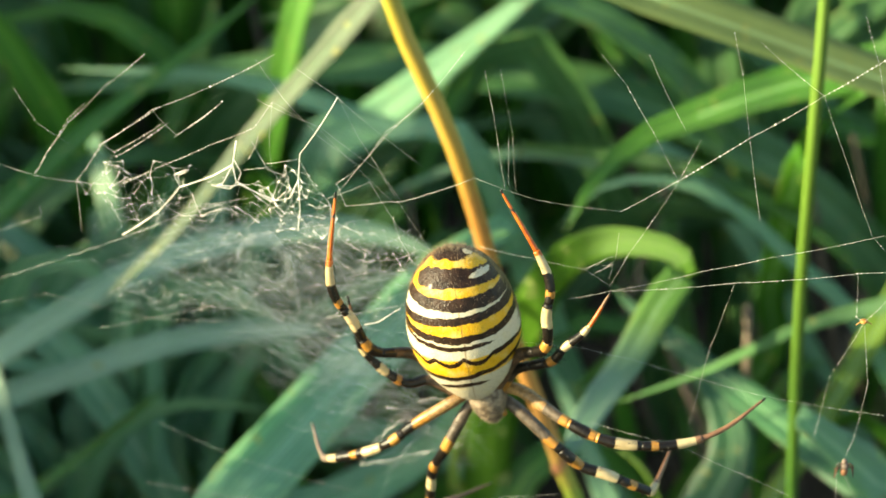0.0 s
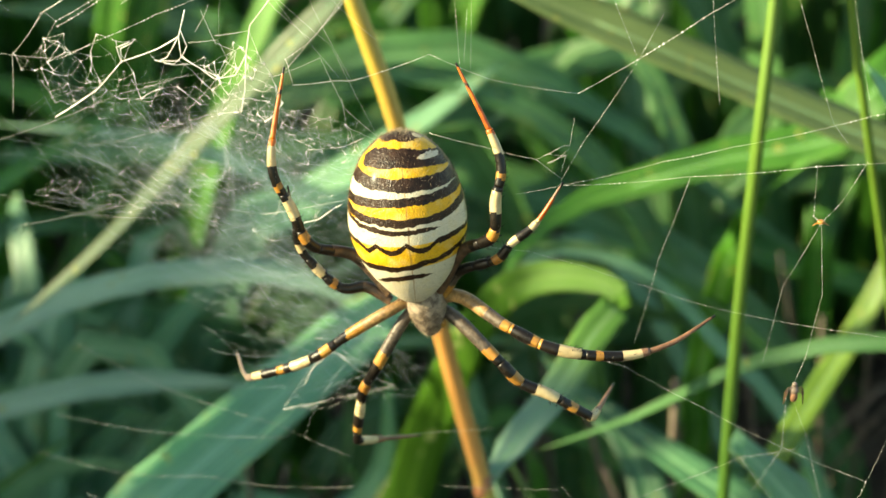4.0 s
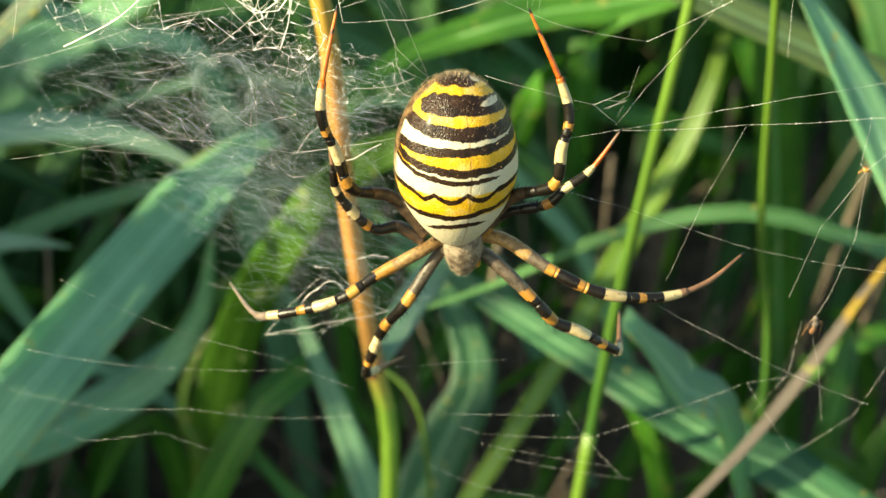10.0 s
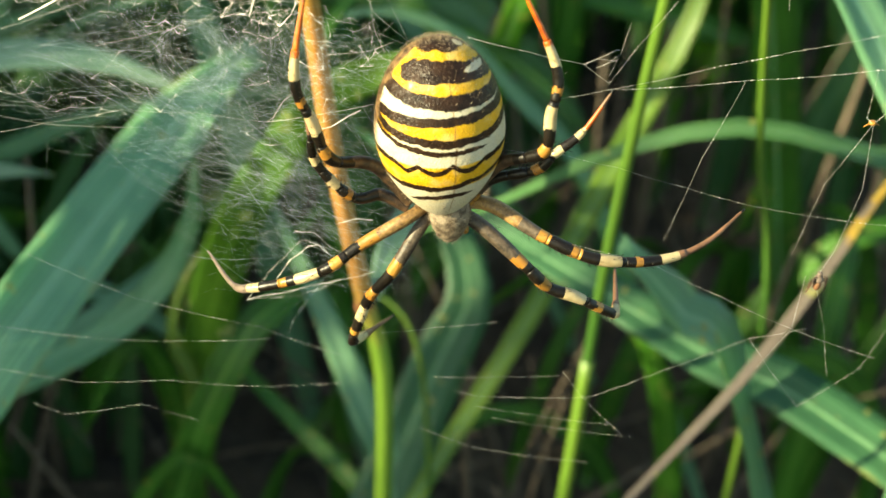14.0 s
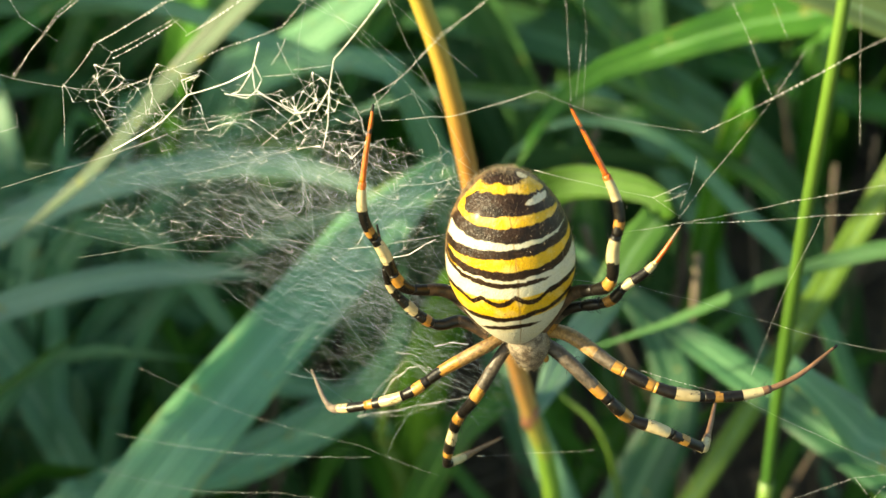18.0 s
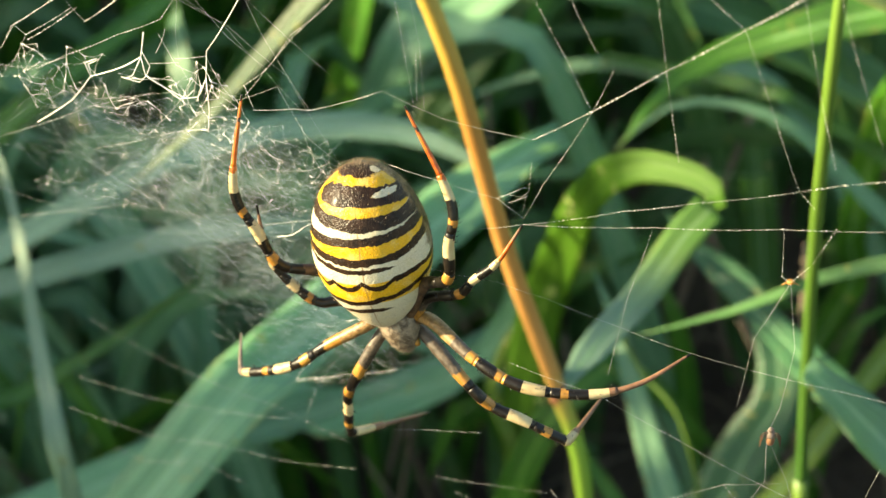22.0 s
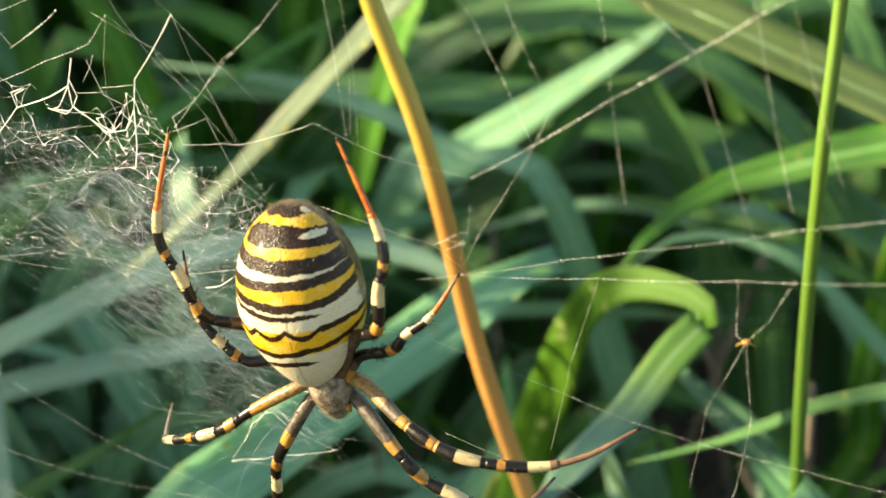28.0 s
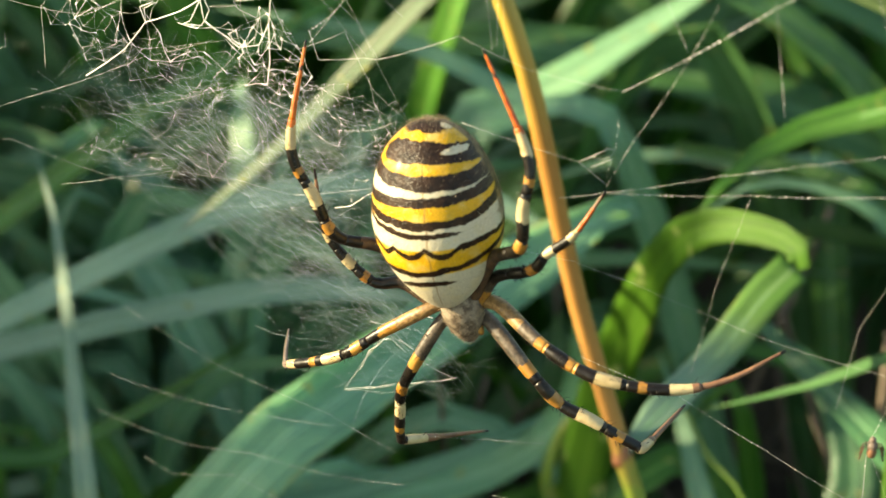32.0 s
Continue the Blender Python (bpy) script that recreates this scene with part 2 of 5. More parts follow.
def step(t, value, low, high):
    """0 below low, 1 above high, smooth between; low above high turns it round."""
    n = t.nodes.new("ShaderNodeMapRange")
    n.interpolation_type = "SMOOTHSTEP"
    t.links.new(value, n.inputs[0])
    a, b, c, d = (low, high, 0.0, 1.0) if low < high else (high, low, 1.0, 0.0)
    for k, v in zip((1, 2, 3, 4), (a, b, c, d)):
        n.inputs[k].default_value = v
    return n.outputs[0]


ABDOMEN_SIZE = (0.00450, 0.00414, 0.00670)
# dark bands: height at the middle, tilt and bow round the body, half width, from and to which turn
BANDS = [
    (0.785, -0.016, -0.015, 0.090, -1.05, 9.0),
    (0.525, -0.040, 0.030, 0.070, -9.0, 9.0),
    (0.335, 0.010, 0.026, 0.050, -9.0, 9.0),
    (0.114, -0.030, 0.080, 0.046, -9.0, 9.0),
    (0.006, -0.043, 0.089, 0.030, -9.0, 0.80),
    (-0.148, 0.000, 0.035, 0.034, -9.0, 9.0),
    (-0.427, 0.037, 0.067, 0.036, -9.0, 9.0),
    (-0.562, 0.060, -0.030, 0.032, -0.75, 0.70),
]


def abdomen_material():
    """Black, yellow and cream bands across a pale abdomen, one of them scalloped."""
    m, t, p, out = material("abdomen_bands")
    co = node(t, "TexCoord")
    sep = node(t, "SeparateXYZ", [(co.outputs["Object"], 0)])
    h = calc(t, "DIVIDE", sep.outputs[2], ABDOMEN_SIZE[2])
    turn = calc(t, "ARCTAN2", sep.outputs[0], calc(t, "MULTIPLY", sep.outputs[1], -1.0))

    def grain(scale, detail, gain):
        n = node(t, "TexNoise", [(co.outputs["Object"], "Vector")], i_Scale=scale, i_Detail=detail)
        return calc(t, "MULTIPLY_ADD", n.outputs[0], gain, -0.5 * gain)

    rough_edge = calc(t, "ADD", grain(420.0, 2.0, 0.05), calc(t, "ADD", grain(1300.0, 3.0, 0.05), grain(4200.0, 3.0, 0.035)))
    hw = calc(t, "ADD", h, rough_edge)
    lobe = calc(t, "ABSOLUTE", calc(t, "SINE", calc(t, "MULTIPLY_ADD", turn, 5.35, 1.955)))
    near = step(t, calc(t, "ABSOLUTE", calc(t, "SUBTRACT", turn, 0.05)), 0.95, 0.55)
    lobe = calc(t, "MULTIPLY", calc(t, "MULTIPLY", lobe, near), -0.088)
    dark = step(t, hw, 0.922, 0.938)
    for k, (a, b, c, half, first, last) in enumerate(BANDS):
        mid = calc(t, "MULTIPLY_ADD", turn, calc(t, "MULTIPLY_ADD", turn, c, b), a)
        if k == 5:
            mid = calc(t, "ADD", mid, lobe)
        off = calc(t, "ABSOLUTE", calc(t, "SUBTRACT", hw, mid))
        wide = half
        if last < 5:
            wide = calc(t, "MULTIPLY", step(t, turn, last + 0.12, last - 0.25), wide)
        if first > -5:
            wide = calc(t, "MULTIPLY", step(t, turn, first - 0.12, first + 0.25), wide)
        inside = calc(t, "SUBTRACT", wide, off)
        dark = calc(t, "MAXIMUM", dark, step(t, inside, -0.004, 0.006))
    # a cream patch in the widest dark band, and one in the dark cap
    patch = None
    for pu, pv, su, sv in ((1.12, 0.775, 0.42, 0.034), (1.55, 0.955, 0.35, 0.02)):
        du = calc(t, "DIVIDE", calc(t, "SUBTRACT", turn, pu), su)
        dv = calc(t, "DIVIDE", calc(t, "SUBTRACT", hw, pv), sv)
        d = calc(t, "ADD", calc(t, "MULTIPLY", du, du), calc(t, "MULTIPLY", dv, dv))
        patch = step(t, d, 1.15, 0.85) if patch is None else calc(t, "MAXIMUM", patch, step(t, d, 1.15, 0.85))
    dark = calc(t, "MULTIPLY", dark, calc(t, "SUBTRACT", 1.0, patch))
    # yellow and cream between them, by the bands' common bow
    flat = calc(t, "SUBTRACT", h, calc(t, "MULTIPLY", calc(t, "MULTIPLY", turn, turn), 0.035))
    flat = calc(t, "MULTIPLY_ADD", flat, 0.5, 0.5)
    cream, yellow = (0.60, 0.54, 0.40), (0.66, 0.37, 0.022)
    spans = [(-1.0, cream), (-0.43, yellow), (-0.15, cream), (0.112, yellow), (0.337, cream), (0.528, yellow)]
    pale = ramp(t, flat, [((a + 1) / 2, c) for a, c in spans], "CONSTANT").outputs[0]
    pale = mix(t, patch, pale, cream)
    # the yellow is uneven, paler towards its rims
    mott = node(t, "TexNoise", [(co.outputs["Object"], "Vector")], i_Scale=900.0, i_Detail=4.0)
    pale = mix(t, ramp(t, mott.outputs[0], [(0.5, (0, 0, 0)), (0.75, (0.55, 0.55, 0.55))]).outputs[0], pale, (0.66, 0.54, 0.26))
    # fine net of cells under the skin
    cell = t.nodes.new("ShaderNodeTexVoronoi")
    cell.feature = "DISTANCE_TO_EDGE"
    cell.inputs["Scale"].default_value = 5200.0
    t.links.new(co.outputs["Object"], cell.inputs["Vector"])
    cf = ramp(t, cell.outputs["Distance"], [(0.0, (0.80, 0.80, 0.80)), (0.16, (1, 1, 1))]).outputs[0]
    pale = mix(t, 1.0, pale, cf, "MULTIPLY")
    side = calc(t, "ABSOLUTE", calc(t, "SUBTRACT", turn, 0.2))
    side = calc(t, "ADD", side, calc(t, "ADD", grain(700.0, 3.0, 0.45), grain(2600.0, 3.0, 0.25)))
    # thin dark line along the back, brown mottled flanks, dull belly
    line = step(t, calc(t, "ABSOLUTE", calc(t, "ADD", calc(t, "SUBTRACT", turn, 0.28), grain(900.0, 2.0, 0.08))), 0.022, 0.008)
    pale = mix(t, calc(t, "MULTIPLY", line, 0.65), pale, (0.25, 0.13, 0.04))
    streak = node(t, "TexNoise", [(co.outputs["Object"], "Vector")], i_Scale=1500.0, i_Detail=4.0)
    black = ramp(t, streak.outputs[0], [(0.35, (0.010, 0.0045, 0.002)), (0.7, (0.034, 0.016, 0.008))]).outputs[0]
    c = mix(t, dark, pale, black)
    flank_at = step(t, h, -0.55, 0.35)
    flank = calc(t, "MULTIPLY", step(t, side, 1.38, 1.52), flank_at)
    brown = ramp(t, streak.outputs[0], [(0.38, (0.035, 0.018, 0.009)), (0.62, (0.20, 0.12, 0.055))]).outputs[0]
    c = mix(t, flank, c, brown)
    c = mix(t, step(t, side, 2.1, 2.3), c, (0.10, 0.08, 0.05))
    c = mix(t, step(t, h, -0.955, -0.985), c, (0.04, 0.025, 0.015))
    t.links.new(c, p.inputs["Base Color"])
    p.inputs["Roughness"].default_value = 0.36
    p.inputs["Specular IOR Level"].default_value = 0.22
    p.inputs["Coat Weight"].default_value = 0.05
    p.inputs["Coat Roughness"].default_value = 0.2
    fine = node(t, "TexNoise", [(co.outputs["Object"], "Vector")], i_Scale=4200.0, i_Detail=4.0)
    tall = calc(t, "ADD", calc(t, "MULTIPLY", cell.outputs["Distance"], 1.2), fine.outputs[0])
    bp = node(t, "Bump", [(tall, "Height")], i_Strength=0.5, i_Distance=0.00012)
    t.links.new(bp.outputs[0], p.inputs["Normal"])
    return m


ABDOMEN = abdomen_material()


def silk_material(name, colour, alpha):
    """Pale silk: glossy, and light passes through it."""
    m, t, p, out = material(name)
    p.inputs["Base Color"].default_value = (*colour, 1)
    p.inputs["Roughness"].default_value = 0.25
    p.inputs["Specular IOR Level"].default_value = 0.8
    p.inputs["Alpha"].default_value = alpha
    tr = node(t, "BsdfTranslucent")
    tr.inputs[0].default_value = (*colour, 1)
    ms = node(t, "MixShader", [(p.outputs[0], 1), (tr.outputs[0], 2)])
    ms.inputs[0].default_value = 0.3
    t.links.new(ms.outputs[0], out.inputs[0])
    return m


SILK = silk_material("silk", (0.87, 0.85, 0.80), 1.0)
# blue tint stands in for sky light on the fine fibres
SILK_FINE = silk_material("silk_fine", (0.74, 0.82, 0.88), 0.8)


def gauze_material():
    """Thin torn film of silk: wisps with holes between them, thinning out to its rim."""
    m, t, p, out = material("silk_gauze")
    co = node(t, "TexCoord")
    uv = node(t, "UVMap")
    total = None
    for scale, width, gain in ((420.0, 0.022, 0.8), (1000.0, 0.035, 0.6), (2400.0, 0.06, 0.4)):
        st = node(t, "Mapping", [(co.outputs["Object"], "Vector")])
        st.inputs["Scale"].default_value = (0.6, 1.0, 1.3)
        st.inputs["Rotation"].default_value = (0.0, 0.35, 0.0)
        n = node(t, "TexNoise", [(st.outputs[0], "Vector")], i_Scale=scale, i_Detail=2.5, i_Distortion=0.6)
        d = node(t, "Math", [(n.outputs[0], 0)], operation="SUBTRACT")
        d.inputs[1].default_value = 0.5
        d = node(t, "Math", [(d.outputs[0], 0)], operation="ABSOLUTE")
        r = node(t, "MapRange", [(d.outputs[0], 0)])
        r.inputs[2].default_value, r.inputs[3].default_value, r.inputs[4].default_value = width, gain * 0.4, 0.0
        total = r if total is None else node(t, "Math", [(total.outputs[0], 0), (r.outputs[0], 1)], operation="ADD")
    patch = node(t, "TexNoise", [(co.outputs["Object"], "Vector")], i_Scale=240.0, i_Detail=3.0)
    pr = node(t, "MapRange", [(patch.outputs[0], 0)])
    pr.inputs[1].default_value, pr.inputs[2].default_value, pr.inputs[3].default_value, pr.inputs[4].default_value = 0.38, 0.70, 0.05, 0.5
    sep = node(t, "SeparateXYZ", [(uv.outputs[0], 0)])
    rim = node(t, "MapRange", [(sep.outputs[0], 0)])
    rim.inputs[1].default_value, rim.inputs[2].default_value, rim.inputs[3].default_value, rim.inputs[4].default_value = 0.35, 1.0, 1.0, 0.0
    a = node(t, "Math", [(total.outputs[0], 0), (pr.outputs[0], 1)], operation="MULTIPLY")
    a = node(t, "Math", [(a.outputs[0], 0), (rim.outputs[0], 1)], operation="MULTIPLY")
    a.use_clamp = True
    # bluish film colour, sky light painted into the white silk
    dif = node(t, "BsdfDiffuse")
    dif.inputs[0].default_value = (0.70, 0.80, 0.86, 1)
    tr = node(t, "BsdfTranslucent")
    tr.inputs[0].default_value = (0.70, 0.80, 0.86, 1)
    film = node(t, "MixShader", [(dif.outputs[0], 1), (tr.outputs[0], 2)])
    clear = node(t, "BsdfTransparent")
    ms = node(t, "MixShader", [(a.outputs[0], 0), (clear.outputs[0], 1), (film.outputs[0], 2)])
    t.links.new(ms.outputs[0], out.inputs[0])
    return m


GAUZE = gauze_material()


def stem_material(name, stops):
    """A stalk whose colour changes along its length, with fine lengthwise streaks."""
    m, t, p, out = material(name)
    uv = node(t, "UVMap")
    sep = node(t, "SeparateXYZ", [(uv.outputs[0], 0)])
    st = node(t, "Mapping", [(uv.outputs[0], "Vector")])
    st.inputs["Scale"].default_value = (16.0, 3.0, 1.0)
    vein = node(t, "TexNoise", [(st.outputs[0], "Vector")], i_Scale=1.0, i_Detail=4.0)
    co = node(t, "TexCoord")
    blot = node(t, "TexNoise", [(co.outputs["Object"], "Vector")], i_Scale=160.0, i_Detail=4.0)
    off = node(t, "Math", [(blot.outputs[0], 0)], operation="MULTIPLY_ADD")
    off.inputs[1].default_value, off.inputs[2].default_value = 0.08, -0.04
    f = node(t, "Math", [(sep.outputs[1], 0), (off.outputs[0], 1)], operation="ADD")
    c = ramp(t, f.outputs[0], stops).outputs[0]
    vf = node(t, "MapRange", [(vein.outputs[0], 0)])
    vf.inputs[1].default_value, vf.inputs[2].default_value = 0.3, 0.7
    vf.inputs[3].default_value, vf.inputs[4].default_value = 0.7, 1.25
    c = mix(t, 1.0, c, vf.outputs[0], "MULTIPLY")
    t.links.new(c, p.inputs["Base Color"])
    p.inputs["Roughness"].default_value = 0.45
    bp = node(t, "Bump", [(vein.outputs[0], "Height")], i_Strength=0.4, i_Distance=0.0003)
    t.links.new(bp.outputs[0], p.inputs["Normal"])
    return m


STALK_DRY = stem_material("stalk_withering", [(0.0, (0.09, 0.19, 0.02)), (0.52, (0.14, 0.25, 0.03)), (0.56, (0.40, 0.20, 0.06)), (0.72, (0.38, 0.175, 0.04)), (0.80, (0.42, 0.28, 0.05)), (0.88, (0.30, 0.30, 0.03)), (1.0, (0.20, 0.28, 0.03))])
# darker towards the foot: shade low in the grass, put into the ramp
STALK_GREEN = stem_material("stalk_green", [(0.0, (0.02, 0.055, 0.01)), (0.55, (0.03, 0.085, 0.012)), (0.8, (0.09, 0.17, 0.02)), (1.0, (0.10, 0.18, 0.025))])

RIB = plain("midrib", (0.13, 0.28, 0.13), (0.20, 0.38, 0.19), scale=120.0, rough=0.45)
NODE = plain("stalk_node", (0.20, 0.06, 0.03), (0.34, 0.16, 0.08), scale=400.0)


# ---- mesh helpers ----
def finish(name, bm, mats, parent=None, label="", smooth=True):
    me = bpy.data.meshes.new(name)
    bm.to_mesh(me)
    bm.free()
    for m in mats if isinstance(mats, (list, tuple)) else (mats,):
        me.materials.append(m)
    if smooth:
        me.polygons.foreach_set("use_smooth", [True] * len(me.polygons))
    ob = new(name, me)
    if parent:
        ob.parent = parent
        ob.matrix_parent_inverse = parent.matrix_basis.inverted()
    return tagged(ob, label=label)


def part(name, bm, mat, parent, label=""):
    return finish(name, bm, mat, parent, label)


def curve_points(ctrl, n):
    """n + 1 points of a smooth curve through the control points, evenly by length."""
    P = [Vector(c) for c in ctrl]
    P = [P[0] * 2 - P[1]] + P + [P[-1] * 2 - P[-2]]
    fine = []
    for i in range(1, len(P) - 2):
        a, b, c, d = P[i - 1], P[i], P[i + 1], P[i + 2]
        for k in range(16):
            u = k / 16
            fine.append(0.5 * ((2 * b) + (c - a) * u + (2 * a - 5 * b + 4 * c - d) * u * u + (3 * b - a - 3 * c + d) * u ** 3))
    fine.append(P[-2].copy())
    length = [0.0]
    for a, b in zip(fine, fine[1:]):
        length.append(length[-1] + (b - a).length)
    out, j = [], 0
    for k in range(n + 1):
        s = length[-1] * k / n
        while j < len(fine) - 2 and length[j + 1] < s:
            j += 1
        f = (s - length[j]) / max(length[j + 1] - length[j], 1e-9)
        out.append(fine[j].lerp(fine[j + 1], min(max(f, 0), 1)))
    return out


def frames(pts, hint):
    """Tangent, side and normal along a line; the side stays across the hint direction."""
    out = []
    for i, p in enumerate(pts):
        tan = (pts[min(i + 1, len(pts) - 1)] - pts[max(i - 1, 0)]).normalized()
        side = tan.cross(Vector(hint))
        if side.length < 1e-4:
            side = tan.cross(Vector((0.3, 0.2, 1)))
        side.normalize()
        out.append((tan, side, side.cross(tan)))
    return out


def add_tube(bm, pts, radii, sides=6, uv=None, mats=None, flat=1.0, hint=(0.2, 1, 0.1)):
    rings = []
    fr = frames(pts, hint)
    for p, (tan, side, nor), r in zip(pts, fr, radii):
        rings.append([bm.verts.new(p + side * (r * math.cos(a)) + nor * (r * flat * math.sin(a)))
                      for a in (2 * math.pi * k / sides for k in range(sides))])
    n = len(pts) - 1
    for i in range(n):
        for k in range(sides):
            f = bm.faces.new((rings[i][k], rings[i][(k + 1) % sides], rings[i + 1][(k + 1) % sides], rings[i + 1][k]))
            if mats:
                f.material_index = mats[i][k] if isinstance(mats[i], list) else mats[i]
            if uv:
                for loop, (u, v) in zip(f.loops, ((k / sides, i / n), ((k + 1) / sides, i / n), ((k + 1) / sides, (i + 1) / n), (k / sides, (i + 1) / n))):
                    loop[uv].uv = (u, v)
    for ring, mi in ((rings[0][::-1], 0), (rings[-1], -1)):
        f = bm.faces.new(ring)
        if mats:
            f.material_index = mats[mi][0] if isinstance(mats[mi], list) else mats[mi]


def add_leaf(bm, uv, pts, width, facing, fold=0.22, taper=0.36, base=0.55, twist=0.0, thick=0.012, cut=0.0, grow=0.0, late=1.0):
    """A grass leaf along pts (first at its base): folded along the midrib, tapering to a point, with thickness."""
    n = len(pts) - 1
    fr = frames(pts, facing)
    across = (-1.0, -0.52, 0.0, 0.52, 1.0)
    top, low = [], []
    for i, (p, (tan, side, nor)) in enumerate(zip(pts, fr)):
        v = i / n
        w = width * 0.5 * min(1.0, base + (1 - base) * v * 5) * (1 - grow + grow * v ** late) * min(1.0, max(cut, (1 - v) / taper) ** 0.75 + 0.015)
        a = radians(twist) * v
        s2, n2 = side * math.cos(a) + nor * math.sin(a), nor * math.cos(a) - side * math.sin(a)
        wave = 0.05 * width * math.sin(v * 17 + p.x * 3)
        row_t, row_l = [], []
        for q in across:
            pos = p + s2 * (w * q) + n2 * (w * fold * (abs(q) ** 1.3) + wave * q * q * (1 if q > 0 else -0.6))
            row_t.append(bm.verts.new(pos))
            row_l.append(bm.verts.new(pos - n2 * (thick * (1.5 - abs(q)))))
        top.append(row_t)
        low.append(row_l)
    for i in range(n):
        for k in range(4):
            for grid, turn in ((top, 1), (low, -1)):
                quad = [(i, k), (i, k + 1), (i + 1, k + 1), (i + 1, k)][::turn]
                f = bm.faces.new([grid[a][b] for a, b in quad])
                for loop, (a, b) in zip(f.loops, quad):
                    loop[uv].uv = ((across[b] + 1) / 2, a / n)
        for k, turn in ((0, 1), (4, -1)):
            f = bm.faces.new([top[i][k], top[i + 1][k], low[i + 1][k], low[i][k]][::turn])
            for loop in f.loops:
                loop[uv].uv = (k / 4, i / n)
    for i in (0, n):
        f = bm.faces.new(top[i] + low[i][::-1])
        for loop in f.loops:
            loop[uv].uv = (0.2, i / n)


def leaf(name, ctrl, width, mat, label, facing=(0, -0.6, 0.8), root=None, n=30, rib=True, **shape):
    """A leaf thing; control points in centimetres, base first. root: where its foot meets the ground."""
    if root:
        ctrl = [root] + list(ctrl)
    bm = bmesh.new()
    uv = bm.loops.layers.uv.new("UVMap")
    base = Vector(ctrl[0])
    add_leaf(bm, uv, [(p - base) * CM for p in curve_points(ctrl, n)], width * CM, facing, thick=0.012 * CM, **shape)
    ob = finish(name, bm, mat)
    ob.location = base * CM
    if rib and width > 0.25:
        rm = bmesh.new()
        line = [(p - base) * CM for p in curve_points(ctrl, n)][: int(n * 0.9)]
        add_tube(rm, line, [width * CM * 0.028 * (1 - 0.75 * i / n) for i in range(len(line))], 6, rm.loops.layers.uv.new("UVMap"))
        finish("midrib", rm, RIB, None, "paler midrib").parent = ob
    return tagged(ob, label=label, category="grass blade", group="grass blades behind the web")


def stalk(name, ctrl, radii, mat, label, sides=10, n=48, sheath=0.0):
    bm = bmesh.new()
    uv = bm.loops.layers.uv.new("UVMap")
    base = Vector(ctrl[0])
    pts = [(p - base) * CM for p in curve_points(ctrl, n)]
    add_tube(bm, pts, [CM * (radii[0] + (radii[1] - radii[0]) * i / n) for i in range(n + 1)], sides, uv)
    ob = finish(name, bm, mat)
    ob.location = base * CM
    if sheath:
        bm = bmesh.new()
        k = int(n * sheath)
        add_tube(bm, pts[:k], [CM * (radii[0] * 1.22 - 0.012 * i / k) * (1.0 if i < k - 3 else 0.94) for i in range(k)], sides, bm.loops.layers.uv.new("UVMap"))
        finish("sheath", bm, mat, None, "leaf sheath wrapped round the stalk").parent = ob
    return tagged(ob, label=label, category="grass stalk", group="grass stalks behind the web")


# ---- ground ----
def ground():
    bm = bmesh.new()
    n = 90
    grid = []
    for j in range(n + 1):
        row = []
        for i in range(n + 1):
            u, v = i / n * 2 - 1, j / n * 2 - 1
            x, y = 0.35 * u + 60 * u ** 9, 0.15 + 0.35 * v + 60 * v ** 9
            near = max(0.0, 1 - (x * x + y * y) / 1.5)
            z = near * (0.012 * noise.noise(Vector((x * 14, y * 14, 0))) + 0.005 * noise.noise(Vector((x * 60, y * 60, 3))))
            row.append(bm.verts.new((x, y, z)))
        grid.append(row)
    for j in range(n):
        for i in range(n):
            bm.faces.new((grid[j][i], grid[j][i + 1], grid[j + 1][i + 1], grid[j + 1][i]))
    ob = finish("ground", bm, SOIL)
    tagged(ob, label="dark damp soil under the grass", category="ground", kind="structure")


ground()


def filler(name, count, area, height, width, mat, label, seed, lean=0.5):
    """Background grass as one mesh: leaves that rise from the ground and arch over."""
    rnd = random.Random(seed)
    bm = bmesh.new()
    uv = bm.loops.layers.uv.new("UVMap")
    for _ in range(count):
        x, y = rnd.uniform(*area[0]), rnd.uniform(*area[1])
        h, a = rnd.uniform(*height), rnd.uniform(0, 2 * math.pi)
        out = h * rnd.uniform(0.1, lean)
        dx, dy = math.cos(a) * out, abs(math.sin(a)) * out * 0.5 - 0.4
        droop = rnd.uniform(0.5, 1.0)
        ctrl = [(x, y, -0.3), (x + dx * 0.12, y + dy * 0.12, h * 0.4), (x + dx * 0.45, y + dy * 0.45, h * 0.8),
                (x + dx, y + dy, h), (x + dx * 1.8, y + dy * 1.8, h * droop)]
        add_leaf(bm, uv, [p * CM for p in curve_points(ctrl, 14)], rnd.uniform(*width) * CM, (rnd.uniform(-0.5, 0.5), -1, 0.4),
                 fold=rnd.uniform(0.1, 0.4), thick=0.012 * CM, twist=rnd.uniform(-60, 60))
    ob = finish(name, bm, mat)
    return tagged(ob, label=label, category="grass", kind="stuff")


filler("background_grass", 150, ((-24, 24), (17, 40)), (8, 20), (0.5, 1.0), LEAF_GREEN, "dense upright green grass leaves behind the web", 1)
filler("background_grass", 130, ((-24, 24), (16, 40)), (7, 16), (0.5, 1.0), LEAF_MID, "mid-green grass leaves arching behind the web", 2, lean=1.2)
filler("background_grass", 160, ((-30, 30), (24, 60)), (8, 22), (0.4, 0.9), LEAF_FAR_SHADED, "grass leaves further back, coloured dark for shade", 3)
filler("background_grass", 46, ((-14, 14), (8, 14)), (3, 7.5), (0.3, 0.6), LEAF_GREEN, "short green grass leaves near the ground", 4, lean=0.8)
